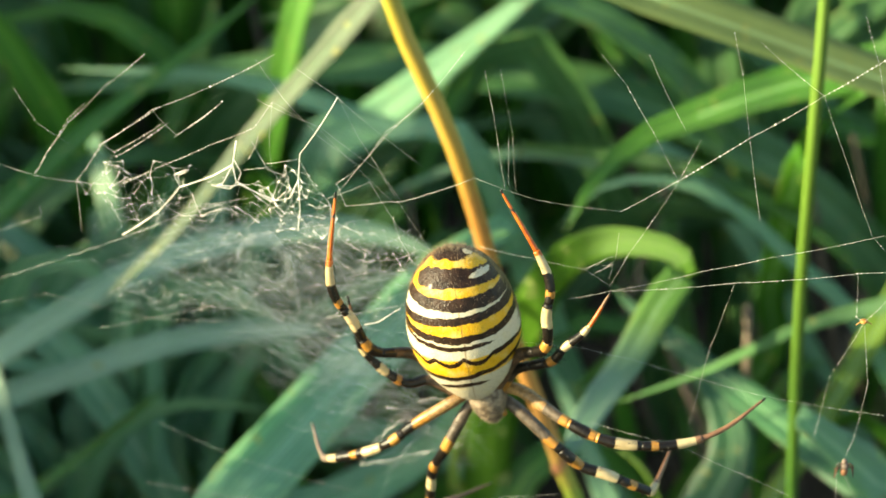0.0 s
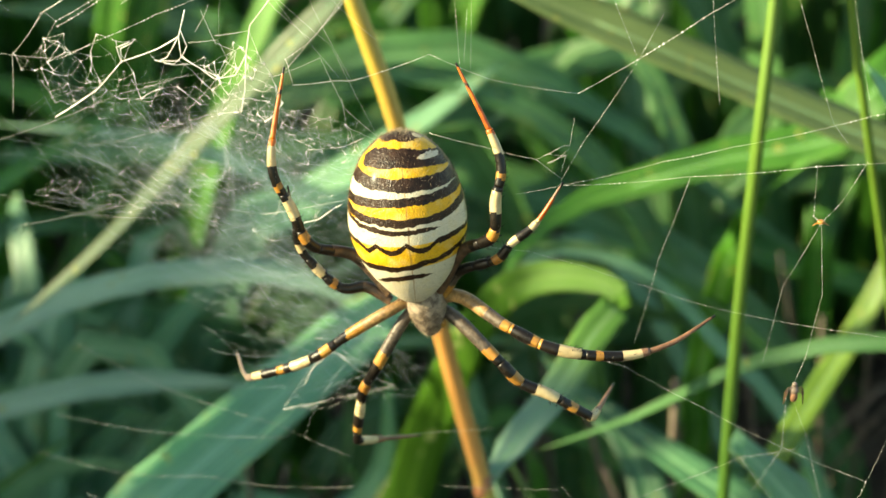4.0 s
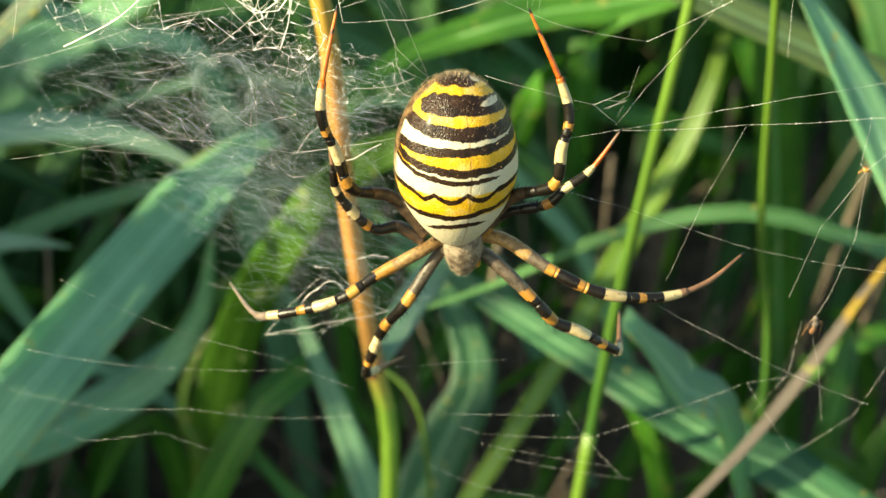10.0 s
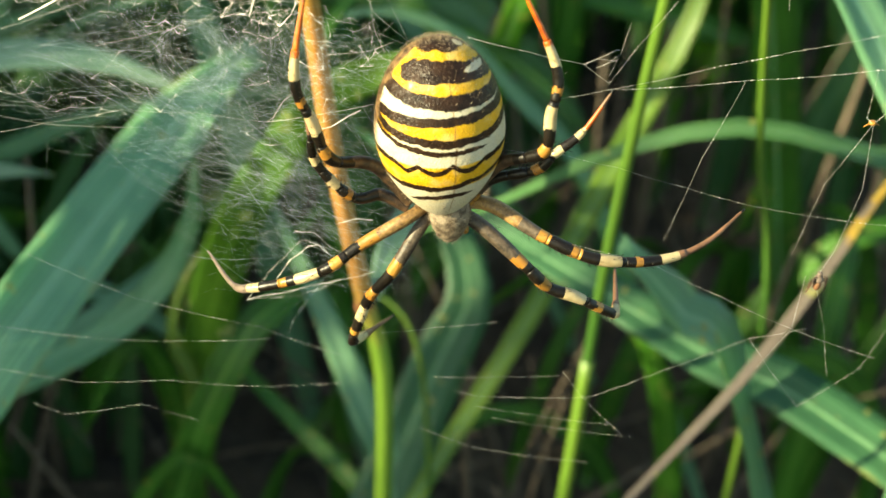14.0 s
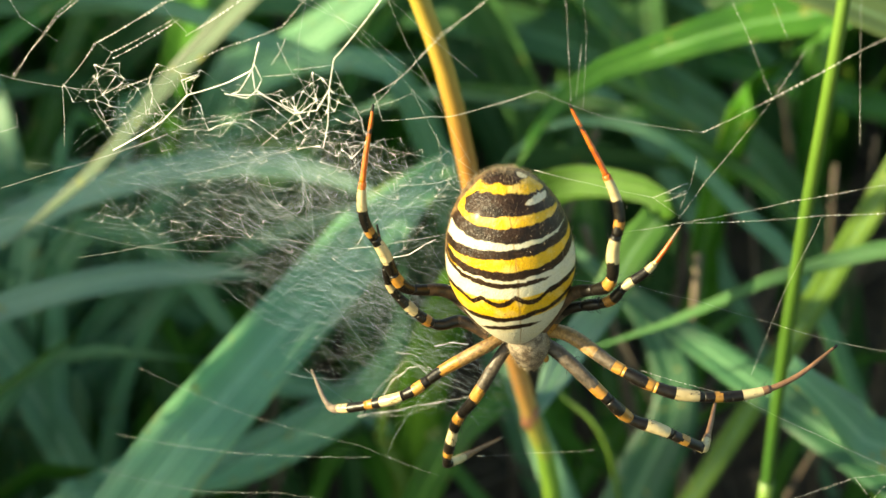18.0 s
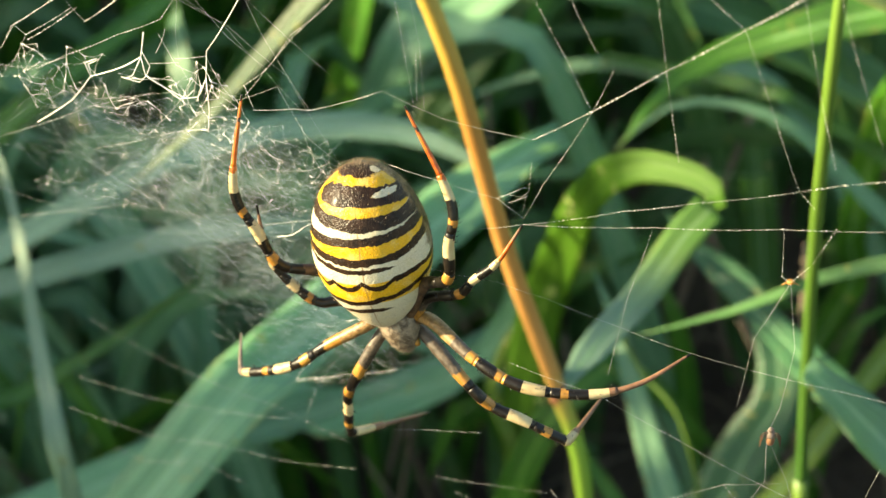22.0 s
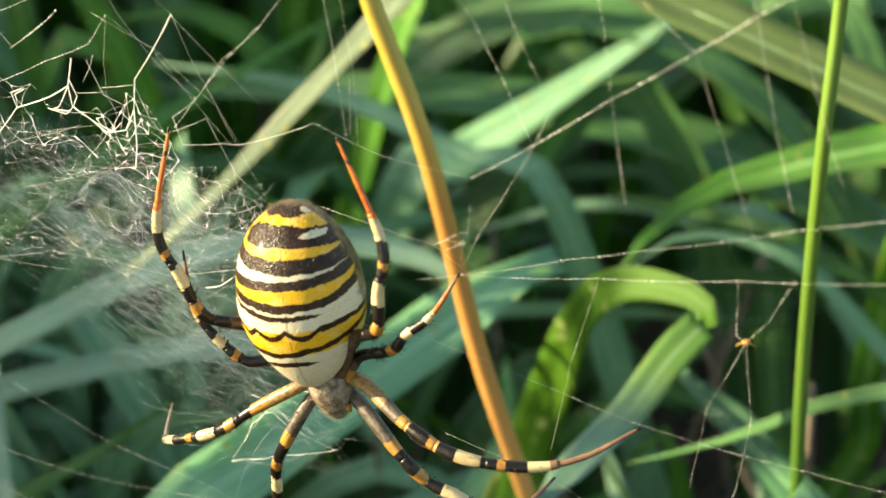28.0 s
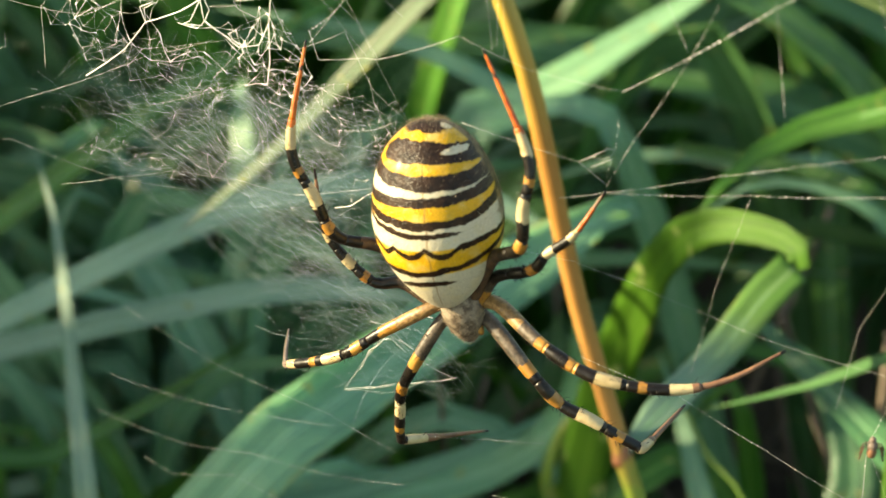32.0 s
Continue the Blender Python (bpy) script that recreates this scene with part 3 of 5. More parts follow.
filler("background_grass", 70, ((-17, 1), (11, 19)), (5, 9.5), (0.35, 0.8), LEAF_MID, "mid-green grass leaves low behind the web", 5, lean=0.9)
filler("background_grass", 70, ((-14, -4.5), (10, 14.5)), (6, 10), (0.35, 0.75), LEAF_BLUE, "blue-green grass leaves low behind the web", 8, lean=0.8)
# tall grass out of view on the sun's side, added to shade the leaves
filler("meadow_grass", 420, ((-64, -46), (-14.5, 44)), (29.5, 33.8), (0.8, 1.5), LEAF_GREEN, "tall green grass out of view, added to shade the leaves", 6, lean=0.06)
for k, (count, area, height, mat) in enumerate(((260, ((26, 120), (-70, 110)), (8, 20), LEAF_GREEN), (260, ((-130, -66), (-70, 110)), (6, 12), LEAF_MID),
                                                (260, ((-60, 60), (44, 150)), (8, 20), LEAF_MID), (160, ((-60, 60), (-110, -34)), (5, 11), LEAF_GREEN))):
    filler("meadow_grass", count, area, height, (0.7, 1.6), mat, "green meadow grass all round the place", 40 + k, lean=0.7)


def litter():
    """Dry stems and straw lying and leaning near the ground."""
    rnd = random.Random(12)
    bm = bmesh.new()
    for _ in range(260):
        x, y, a = rnd.uniform(-18, 18), rnd.uniform(2, 32), rnd.uniform(0, 2 * math.pi)
        n, up = rnd.uniform(2, 7), rnd.uniform(0, 1) ** 2 * 6
        p = Vector((x, y, 0.2))
        q = p + Vector((math.cos(a) * n, math.sin(a) * n, up + 0.3))
        mid = (p + q) / 2 + Vector((rnd.uniform(-1, 1), rnd.uniform(-1, 1), rnd.uniform(0, 0.8))) * 0.5
        w = rnd.uniform(0.03, 0.09) * CM
        add_tube(bm, [c * CM for c in curve_points([p, mid, q], 8)], [w * (1 - 0.06 * i) for i in range(9)], 5, flat=0.5)
    tagged(finish("dry_litter", bm, STRAW), label="brown dry stems and straw on the soil", category="straw", kind="stuff")


litter()


def dry_stems():
    """Upright withered stems among the grass."""
    rnd = random.Random(31)
    for k in range(40):
        x, y, h = rnd.uniform(4, 15) if k < 30 else rnd.uniform(-7, 4), rnd.uniform(9, 18), rnd.uniform(4, 10)
        p = Vector((x, y, 0))
        q = p + Vector((rnd.gauss(0, 1.2), rnd.gauss(0, 0.8), h))
        mid = (p + q) / 2 + Vector((rnd.gauss(0, 0.4), rnd.gauss(0, 0.3), 0))
        w = rnd.uniform(0.04, 0.11)
        stalk("withered_stalk", [p, mid, q], (w, w * 0.5), STRAW, "withered brown stem standing among the grass", sides=6, n=10)


dry_stems()

# ---- large leaves and stalks ----
dry = stalk("dry_stalk", [(1.9, 3.9, 0), (1.75, 3.9, 6), (1.55, 3.96, 10.09), (1.27, 4.1, 11.35), (0.78, 3.96, 13.4), (0.33, 3.94, 15.73), (-0.16, 4.01, 17.28), (-0.35, 4.1, 18.2), (-0.8, 4.2, 20.5)],
      (0.125, 0.09), STALK_DRY, "withering grass stalk, brown above a node and green below")
for z, x, y in ((11.35, 1.27, 4.1),):
    bm = bmesh.new()
    add_tube(bm, [Vector((0, 0, k * 0.0007)) for k in range(-2, 3)], [0.00104, 0.00110, 0.00114, 0.00110, 0.00104], 12)
    knot = finish("node", bm, NODE, dry, "swollen reddish node")
    knot.matrix_parent_inverse = Matrix()
    knot.location = Vector((x - 1.9, y - 3.9, z)) * CM
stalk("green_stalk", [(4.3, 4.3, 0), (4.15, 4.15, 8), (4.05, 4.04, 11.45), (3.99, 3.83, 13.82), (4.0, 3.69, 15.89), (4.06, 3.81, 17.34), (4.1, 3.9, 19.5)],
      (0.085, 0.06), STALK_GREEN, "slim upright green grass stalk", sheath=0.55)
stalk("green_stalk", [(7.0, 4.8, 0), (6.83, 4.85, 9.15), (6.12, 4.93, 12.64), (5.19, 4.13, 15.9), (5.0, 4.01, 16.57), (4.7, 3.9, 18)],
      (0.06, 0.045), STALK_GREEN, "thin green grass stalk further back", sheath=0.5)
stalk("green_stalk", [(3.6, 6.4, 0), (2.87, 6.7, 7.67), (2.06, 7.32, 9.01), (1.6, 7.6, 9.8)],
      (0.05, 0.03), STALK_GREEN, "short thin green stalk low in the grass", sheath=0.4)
leaf("grass_blade", [(-0.29, 8.41, 16.09), (-0.83, 8.19, 15.6), (-2.73, 8.34, 13.56), (-3.84, 7.84, 12.5), (-5.16, 7.85, 11.33)], 0.39, LEAF_PALE, "pale grey-green grass blade tapering to a thin tip", taper=0.9)
leaf("grass_blade", [(-8.48, 8.51, 9.19), (-6.43, 8.99, 10.23), (-4.38, 9.41, 11.12), (-2.33, 9.56, 11.44), (-1.02, 9.48, 11.27), (0.13, 9.23, 10.75)], 0.44, LEAF_WAXY, "long pale blue-green grass blade arching sideways", root=(-16.34, 6.67, 5.2), taper=0.12)
leaf("grass_blade", [(-8.83, 9.18, 8.27), (-6.7, 9.46, 8.87), (-4.56, 9.7, 9.38), (-2.85, 9.75, 9.49), (-1.91, 9.7, 9.39)], 0.43, LEAF_WAXY, "lower pale blue-green grass blade in a flat arch", root=(-17.42, 8.05, 5.85), taper=0.12)
leaf("grass_blade", [(-6.2, 2.2, 7.0), (-3.9, 3.7, 9.5), (-2.79, 4.40, 10.69), (-2.53, 4.80, 10.76), (-2.05, 5.60, 10.83), (-1.53, 6.50, 10.89), (-0.97, 7.40, 10.96), (-0.37, 8.30, 11.08), (0.31, 9.00, 11.34), (0.86, 9.60, 11.33)], 0.90, LEAF_BLUE, "broad blue-green grass blade with a pale midrib", root=(-10.5, 0.6, 2.0), taper=0.10, cut=0.35, facing=(-0.05, -0.8, 0.65))
leaf("grass_blade", [(0.44, 13.3, 10.0), (-1.19, 13.66, 10.78), (-3.74, 14.53, 11.45), (-7.03, 15.15, 11.59)], 0.64, LEAF_BLUE, "blue-grey grass blade reaching sideways to a pointed tip", root=(3, 14, 0), taper=0.6)
leaf("grass_blade", [(6.6, 6.53, 14.42), (5.36, 6.75, 14.89), (3.53, 7.08, 15.6), (1.89, 7.37, 16.22), (0.79, 7.57, 16.65)], 0.57, LEAF_OLIVE, "pale yellow-green grass blade slanting among the others", root=(14.9, 5.06, 11.27), taper=0.12)
leaf("grass_blade", [(8.41, 10.95, 13.25), (6.49, 10.79, 12.9), (5.15, 10.98, 12.61), (3.89, 11.01, 12.2), (2.76, 10.84, 11.83), (2.01, 10.12, 11.46), (1.63, 9.45, 11.2)], 0.92, LEAF_GREEN, "broad green grass blade bending down to its tip", root=(12, 11, 0), taper=0.35)
leaf("grass_blade", [(10.39, 5.77, 10.41), (7.84, 5.4, 12.0), (6.17, 5.59, 12.4), (4.55, 5.65, 12.06), (3.3, 6.08, 11.08), (2.06, 6.32, 10.41)], 0.32, LEAF_MID, "slender blue-green grass blade in a low arch", root=(12, 6, 0))
leaf("grass_blade", [(7.11, 3.18, 9.59), (6.02, 4.33, 9.69), (4.82, 5.55, 9.95), (3.74, 7.64, 9.7), (2.78, 8.85, 9.91), (2.26, 9.96, 9.94)], 0.74, LEAF_SHADED, "broad green grass blade slanting to the ground, darkened for shade", root=(13.29, -3.34, 7.34), taper=0.4)
leaf("grass_blade", [(4.17, 1.99, 10.35), (5.14, 2.49, 10.96), (5.94, 2.98, 11.54), (6.59, 3.33, 12.29), (7.1, 3.67, 12.77), (7.89, 4.06, 13.37)], 0.22, LEAF_DRY, "withered brown grass blade with a green yellow-edged tip", root=(-2.81, -1.61, 5.96), taper=0.2, base=0.5, grow=0.72, late=3.0, fold=0.12)
leaf("grass_blade", [(-4.11, 8.81, 6.3), (-3.08, 9.26, 6.06), (-1.82, 9.81, 6.07), (-0.67, 10.08, 6.65), (-0.03, 10.1, 7.86), (0.06, 9.79, 9.58)], 0.80, LEAF_BLUE, "blue-green grass blade curving upward", root=(-12.18, 5.29, 4.05))
leaf("grass_blade", [(-5.51, 4.95, 8.65), (-5.65, 5.27, 9.34), (-6.03, 6.11, 9.96), (-6.46, 7.16, 11.03), (-6.86, 7.96, 11.57), (-7.37, 8.72, 12.0)], 0.30, LEAF_WAXY, "narrow upright blue-green grass blade", root=(-5.2, 4.5, 0))
leaf("grass_blade", [(5.75, 3.53, 10.24), (5.05, 3.58, 11.09), (4.45, 3.63, 11.79), (4.00, 3.63, 12.24)], 0.62, LEAF_BLUE, "short blunt blue-green grass blade beside a stalk", root=(8.4, 3.6, 2.8), taper=0.10, cut=0.45, base=0.5, facing=(0.5, -0.6, 0.55), grow=0.3)
leaf("grass_blade", [(7.59, 2.32, 12.49), (6.86, 3.0, 13.94), (6.26, 3.47, 14.95), (5.62, 3.89, 15.85), (5.08, 4.2, 16.52)], 0.65, LEAF_BLUE, "broad blue-green grass blade leaning back", root=(8, 2.5, 0), taper=0.12)
leaf("grass_blade", [(5.3, 13.37, 5.41), (5.37, 13.13, 7.27), (5.68, 12.77, 10.04), (5.83, 10.97, 12.11), (6.31, 10.26, 12.95), (6.99, 9.89, 13.34)], 0.52, LEAF_GREEN, "green grass blade with yellowed spots", root=(2.5, 13, 0), taper=0.3)
leaf("grass_blade", [(3.66, 7.13, 6.23), (4.29, 7.64, 6.85), (4.92, 8.11, 7.63), (6.69, 9.76, 9.5), (7.67, 10.5, 11.09), (7.9, 10.71, 12.72), (7.93, 10.88, 14.28)], 0.54, LEAF_YELLOW, "upright yellow-green grass blade widening upward", root=(-1.9, 2.63, 0.76), taper=0.3, base=0.4, grow=0.88)
leaf("grass_blade", [(-8.62, 11.12, 10.05), (-7.41, 11.51, 10.9), (-6.17, 12.89, 11.48), (-4.55, 14.3, 12.14), (-3.25, 15.64, 12.66)], 0.49, LEAF_GREEN, "green grass blade rising among the others", root=(-15.74, 8.82, 5.05))
leaf("grass_blade", [(-2.82, 16.01, 8.72), (-1.91, 16.29, 9.31), (-0.45, 16.72, 10.25), (0.77, 17.09, 11.04), (2.09, 17.5, 11.92)], 1.02, LEAF_BLUE, "broad grey-green grass blade further back", root=(-6, 17, 0))
leaf("grass_blade", [(4.43, 14.84, 8.57), (2.39, 15.08, 9.1), (0.85, 16.05, 8.8), (-0.9, 15.87, 8.42), (-2.24, 15.61, 7.85)], 0.36, LEAF_BLUE, "thin blue-green grass blade in an arch", root=(9, 14, 0))
leaf("grass_blade", [(6.87, 10.95, 7.32), (5.34, 11.29, 9.24), (4.22, 11.3, 10.44), (3.16, 11.46, 10.8), (2.26, 11.42, 10.71), (1.51, 11.15, 10.13)], 0.31, LEAF_BLUE, "slim green grass blade drooping in an arch", root=(10, 10, 0))
leaf("grass_blade", [(-5.07, 7.41, 6.84), (-4.01, 8.34, 6.47), (-2.75, 8.96, 6.6), (-1.37, 9.65, 6.91), (-0.22, 10.81, 7.03)], 0.49, LEAF_BLUE, "blue-green grass blade low among the grass", root=(-7, 8, 0))
leaf("grass_blade", [(-8.84, 7.43, 6.87), (-7.76, 8.11, 7.15), (-6.68, 8.64, 7.58), (-5.74, 9.09, 8.08), (-4.66, 9.42, 8.79)], 0.39, LEAF_GREEN, "green grass blade low among the grass", root=(-10, 8, 0))
leaf("grass_blade", [(3.84, 13.27, 9.94), (4.52, 13.13, 9.64), (5.82, 12.8, 8.93), (6.74, 12.43, 8.13), (7.48, 11.84, 6.86)], 0.28, LEAF_GREEN, "thin green grass blade slanting down", root=(1, 16, 9))
leaf("grass_blade", [(2.82, 7.7, 5.09), (2.46, 8.05, 5.85), (1.95, 9.1, 6.91), (1.52, 10.04, 7.74), (1.18, 10.38, 8.47)], 0.54, LEAF_BLUE, "blue-green grass blade leaning among the stems", root=(5.23, 5.36, 0.0))
leaf("grass_blade", [(1.87, 8.61, 4.68), (1.42, 9.25, 4.86), (0.78, 10.01, 5.32), (-0.01, 10.54, 6.45), (-0.87, 11.02, 7.47)], 0.31, LEAF_GREEN, "narrow green grass blade leaning among the stems", root=(6.91, 1.44, 2.43))
leaf("grass_blade", [(9.25, 3.49, 7.9), (9.08, 3.77, 8.49), (8.73, 4.5, 10.07), (8.47, 5.08, 11.31)], 0.29, LEAF_RED, "reddish-brown withered grass blade", root=(11.52, -0.24, 0.03))
leaf("grass_blade", [(3.76, 17.44, 7.05), (3.6, 18.07, 8.4), (2.98, 18.61, 9.56), (2.26, 19.15, 10.71)], 0.68, LEAF_GREEN, "bright green grass blade further back", root=(4.6, 14.15, 0.0))
leaf("grass_blade", [(6.04, 20.74, 7.03), (5.05, 20.87, 7.3), (3.28, 21.41, 8.47), (2.07, 21.98, 9.68), (1.32, 22.45, 10.7)], 0.71, LEAF_GREEN, "bright green grass blade among the others", root=(14.65, 19.61, 4.68))
leaf("grass_blade", [(-2.89, 18.34, 6.61), (-1.35, 18.9, 7.81), (-0.04, 19.25, 8.57), (1.86, 19.8, 9.73), (3.41, 20.23, 10.67)], 0.94, LEAF_BLUE, "broad blue-green grass blade rising further back", root=(-9.71, 15.86, 1.29))
leaf("grass_blade", [(3.4, 8.15, 6.05), (4.09, 8.8, 7.45), (3.63, 9.82, 8.46), (2.67, 10.59, 8.92)], 0.93, LEAF_SHADED, "broad blue-green grass blade, coloured darker for shade", root=(0.42, 5.34, 0.0))
leaf("grass_blade", [(-7.94, 16.66, 5.38), (-6.58, 17.47, 7.1), (-5.94, 18.19, 8.65), (-5.09, 18.9, 10.18), (-4.7, 19.55, 11.58)], 0.64, LEAF_GREEN, "green grass blade upright further back", root=(-12.19, 14.13, 0.0))
# waxy and yellow-green blades here: lighter colour makes up for missing light
leaf("grass_blade", [(-11.16, 11.00, 3.41), (-9.75, 11.15, 4.00), (-8.72, 11.30, 4.49), (-7.59, 11.45, 5.10), (-6.68, 11.60, 5.75)], 0.34, LEAF_WAXY, "blue-green grass blade low among the others, brightened in colour", root=(-12.9, 11.6, 0))
leaf("grass_blade", [(-7.87, 12.00, -0.24), (-7.72, 12.15, 1.52), (-7.54, 12.30, 3.75), (-7.45, 12.45, 5.55)], 0.46, LEAF_YELLOW, "upright green grass blade low behind the web, brightened to yellow-green", root=(-8.1, 12.6, 0))
leaf("grass_blade", [(-11.75, 11.50, 2.76), (-10.32, 11.65, 2.19), (-9.08, 11.80, 1.73), (-7.47, 11.95, 1.35)], 0.40, LEAF_BLUE, "blue-green grass blade lying low", root=(-13.5, 12.1, 0))
leaf("grass_blade", [(-11.55, 12.50, 4.20), (-10.44, 12.65, 4.84), (-9.70, 12.80, 5.37), (-8.93, 12.95, 6.15)], 0.42, LEAF_BLUE, "blue-green grass blade rising among the others", root=(-12.9, 13.1, 0))
leaf("grass_blade", [(-7.62, 13.00, -0.94), (-7.05, 13.15, 0.75), (-6.40, 13.30, 2.36), (-5.57, 13.45, 3.73)], 0.42, LEAF_YELLOW, "upright green grass blade low behind the web, brightened to yellow-green", root=(-8.3, 13.6, 0))
leaf("grass_blade", [(-7.14, 12.50, 4.32), (-6.90, 12.65, 6.02), (-6.58, 12.80, 7.3)], 0.46, LEAF_YELLOW, "upright green grass blade low behind the web, brightened to yellow-green", root=(-7.4, 13.1, 0))
leaf("grass_blade", [(-5.92, 13.00, 4.21), (-5.59, 13.15, 6.05), (-5.25, 13.30, 7.0)], 0.50, LEAF_MID, "upright mid-green grass blade behind the web", root=(-6.3, 13.6, 0))
leaf("grass_blade", [(-8.67, 13.50, 7.24), (-7.23, 13.65, 7.85), (-6.33, 13.80, 8.22), (-5.25, 13.95, 8.25)], 0.40, LEAF_WAXY, "blue-green grass blade low among the others, brightened in colour", root=(-10.4, 14.1, 0))
leaf("grass_blade", [(-0.10, 9.00, 4.15), (-0.01, 9.15, 5.67), (-0.33, 9.30, 6.59), (-0.17, 9.45, 7.43), (0.23, 9.60, 8.14)], 0.30, LEAF_YELLOW, "narrow yellow-green grass blade bending upward", root=(-0.2, 9.6, 0))
leaf("grass_blade", [(3.22, 10.50, 2.33), (2.66, 10.65, 4.36), (1.95, 10.80, 6.23), (1.54, 10.95, 7.06)], 0.34, LEAF_BLUE, "blue-green grass blade leaning among the stems", root=(3.9, 11.1, 0))
curled = leaf("curled_grass_blade", [(1.30, 4.05, 11.40), (1.42, 4.15, 11.53), (1.78, 4.8, 11.65), (2.23, 5.3, 11.95), (2.62, 5.7, 12.4), (2.95, 5.95, 12.70)], 0.47, LEAF_FOLD, "folded grass blade, blue-green below and bright green above", taper=0.08, base=0.35, facing=(-0.3, -0.8, 0.5), cut=0.85, grow=0.30)
arch = leaf("folded_half", [(3.02, 5.95, 12.68), (2.90, 6.25, 12.86), (2.21, 6.8, 12.70), (1.72, 7.2, 12.31), (1.36, 7.8, 11.54), (1.12, 8.3, 10.72), (0.86, 8.8, 9.72), (0.57, 9.1, 8.7), (0.30, 9.3, 7.28), (0.12, 9.3, 5.7), (0.25, 9.2, 3.5)], 0.92, LEAF_SPOTTED, "bright green half folded over, with pale spots", n=44, rib=False, taper=0.3, base=0.75, facing=(-0.2, -0.85, 0.5), fold=0.2, grow=0.66, late=0.7)
arch.parent = curled
arch.matrix_parent_inverse = curled.matrix_basis.inverted()
for key in ("category", "group"):
    del arch[key]

# ---- the spider ----
spider = tagged(new("spider"), label="yellow, white and black striped spider hanging head down in its web", category="spider")
spider.location = (0.0052, -0.0058, 0.1600)


def ellipsoid(bm, centre, size, squeeze=None, u=40, v=30):
    """A rounded body along z; squeeze(h) scales its girth at height h from -1 to 1."""
    rings = []
    for j in range(1, v):
        a = math.pi * j / v
        h = -math.cos(a)
        g = math.sin(a) * (squeeze(h) if squeeze else 1)
        rings.append([bm.verts.new((centre[0] + size[0] * g * math.cos(2 * math.pi * k / u), centre[1] + size[1] * g * math.sin(2 * math.pi * k / u), centre[2] + size[2] * h)) for k in range(u)])
    for a, b in zip(rings, rings[1:]):
        for k in range(u):
            bm.faces.new((a[k], a[(k + 1) % u], b[(k + 1) % u], b[k]))
    for ring, h, turn in ((rings[0], -1, -1), (rings[-1], 1, 1)):
        tip = bm.verts.new((centre[0], centre[1], centre[2] + size[2] * h))
        for k in range(u):
            bm.faces.new([ring[k], ring[(k + 1) % u], tip][::turn])


def girth(h):
    return 1.0 - 0.327 * max(-h, 0) ** 2


bm = bmesh.new()
ellipsoid(bm, (0, 0, 0), ABDOMEN_SIZE, girth, 72, 56)
abdomen = part("abdomen", bm, ABDOMEN, spider, "swollen abdomen with yellow, cream and black bands")
abdomen.matrix_basis = pose(0.00451, -0.00709, 0.16893, -6.53, -7.03, -14)


def fur(name, size, squeeze, count, length, mat, parent, seed, bare=0.0):
    """Short fine hairs lying back along a rounded body, thickest towards its upper end."""
    rnd = random.Random(seed)
    bm = bmesh.new()
    for _ in range(count):
        h = 1 - 2 * rnd.random() ** (1.0 + bare)
        a = rnd.uniform(0, 2 * math.pi)
        g = math.sqrt(max(0, 1 - h * h)) * squeeze(h)
        foot = Vector((size[0] * g * math.cos(a), size[1] * g * math.sin(a), size[2] * h))
        out = Vector((foot.x / size[0] ** 2, foot.y / size[1] ** 2, foot.z / size[2] ** 2)).normalized()
        tip = (out + Vector((rnd.uniform(-0.6, 0.6), rnd.uniform(-0.6, 0.6), rnd.uniform(0.0, 1.2)))).normalized() * rnd.uniform(*length)
        add_tube(bm, [foot, foot + tip * 0.6 + out * 0.00002, foot + tip], [7e-6, 5e-6, 1.5e-6], 3)
    ob = tagged(finish(name, bm, mat), kind="stuff")
    ob.parent = parent


FUR = plain("fur_pale", (0.30, 0.22, 0.13), (0.62, 0.52, 0.38), rough=0.5)
fur("hairs", ABDOMEN_SIZE, girth, 2200, (0.0001, 0.00034), FUR, abdomen, 5, 0.9)
fur("dark_hairs", ABDOMEN_SIZE, girth, 900, (0.00012, 0.0004), BROWN, abdomen, 6, 1.2)
bm = bmesh.new()
ellipsoid(bm, (0, 0, 0), (0.00150, 0.00125, 0.0027), lambda h: 1.0 - 0.22 * max(-h, 0))
carapace = part("carapace", bm, SILVER, spider, "silvery hairy head and chest")
carapace.matrix_basis = pose(0.0060, -0.0071, 0.1614, 10, -8, 0)
fur("hairs", (0.00150, 0.00125, 0.0027), lambda h: 1.0 - 0.22 * max(-h, 0), 1300, (0.0001, 0.0003), FUR, carapace, 8)
for x, z in ((0.0052, 0.1606), (0.0071, 0.1607)):
    bm = bmesh.new()
    add_tube(bm, [Vector(p) for p in curve_points([(0, 0, 0), (0.0001, -0.0003, -0.0005), (0.0002, -0.0001, -0.0010)], 6)], [0.00018, 0.0002, 0.00023, 0.00026, 0.00026, 0.0002, 0.0001], 8)
    part("pedipalp", bm, ORANGE if x > 0.006 else SILVER, spider, "small cream feeler").matrix_basis = pose(x, -0.0070, z, 0, 0, 0)

# bands along each leg: colour index and the share of the length at which it ends
LEG_MATS = [BLACK, CREAM, ORANGE, RUST, BROWN, GREY, TAWNY, FEMUR, WARM]
K, C, O, R, B, G, T, F, W = range(9)
BACK = [(B, 0.27), (K, 0.375), (O, 0.41), (K, 0.47), (C, 0.542), (K, 0.583), (O, 0.605), (K, 0.668), (C, 0.738), (R, 0.91), (B, 0.925), (R, 0.98), (K, 1.0)]
SIDE_A = [(B, 0.18), (K, 0.34), (O, 0.375), (K, 0.435), (C, 0.505), (K, 0.62), (C, 0.67), (K, 0.80), (T, 0.95), (K, 1.0)]
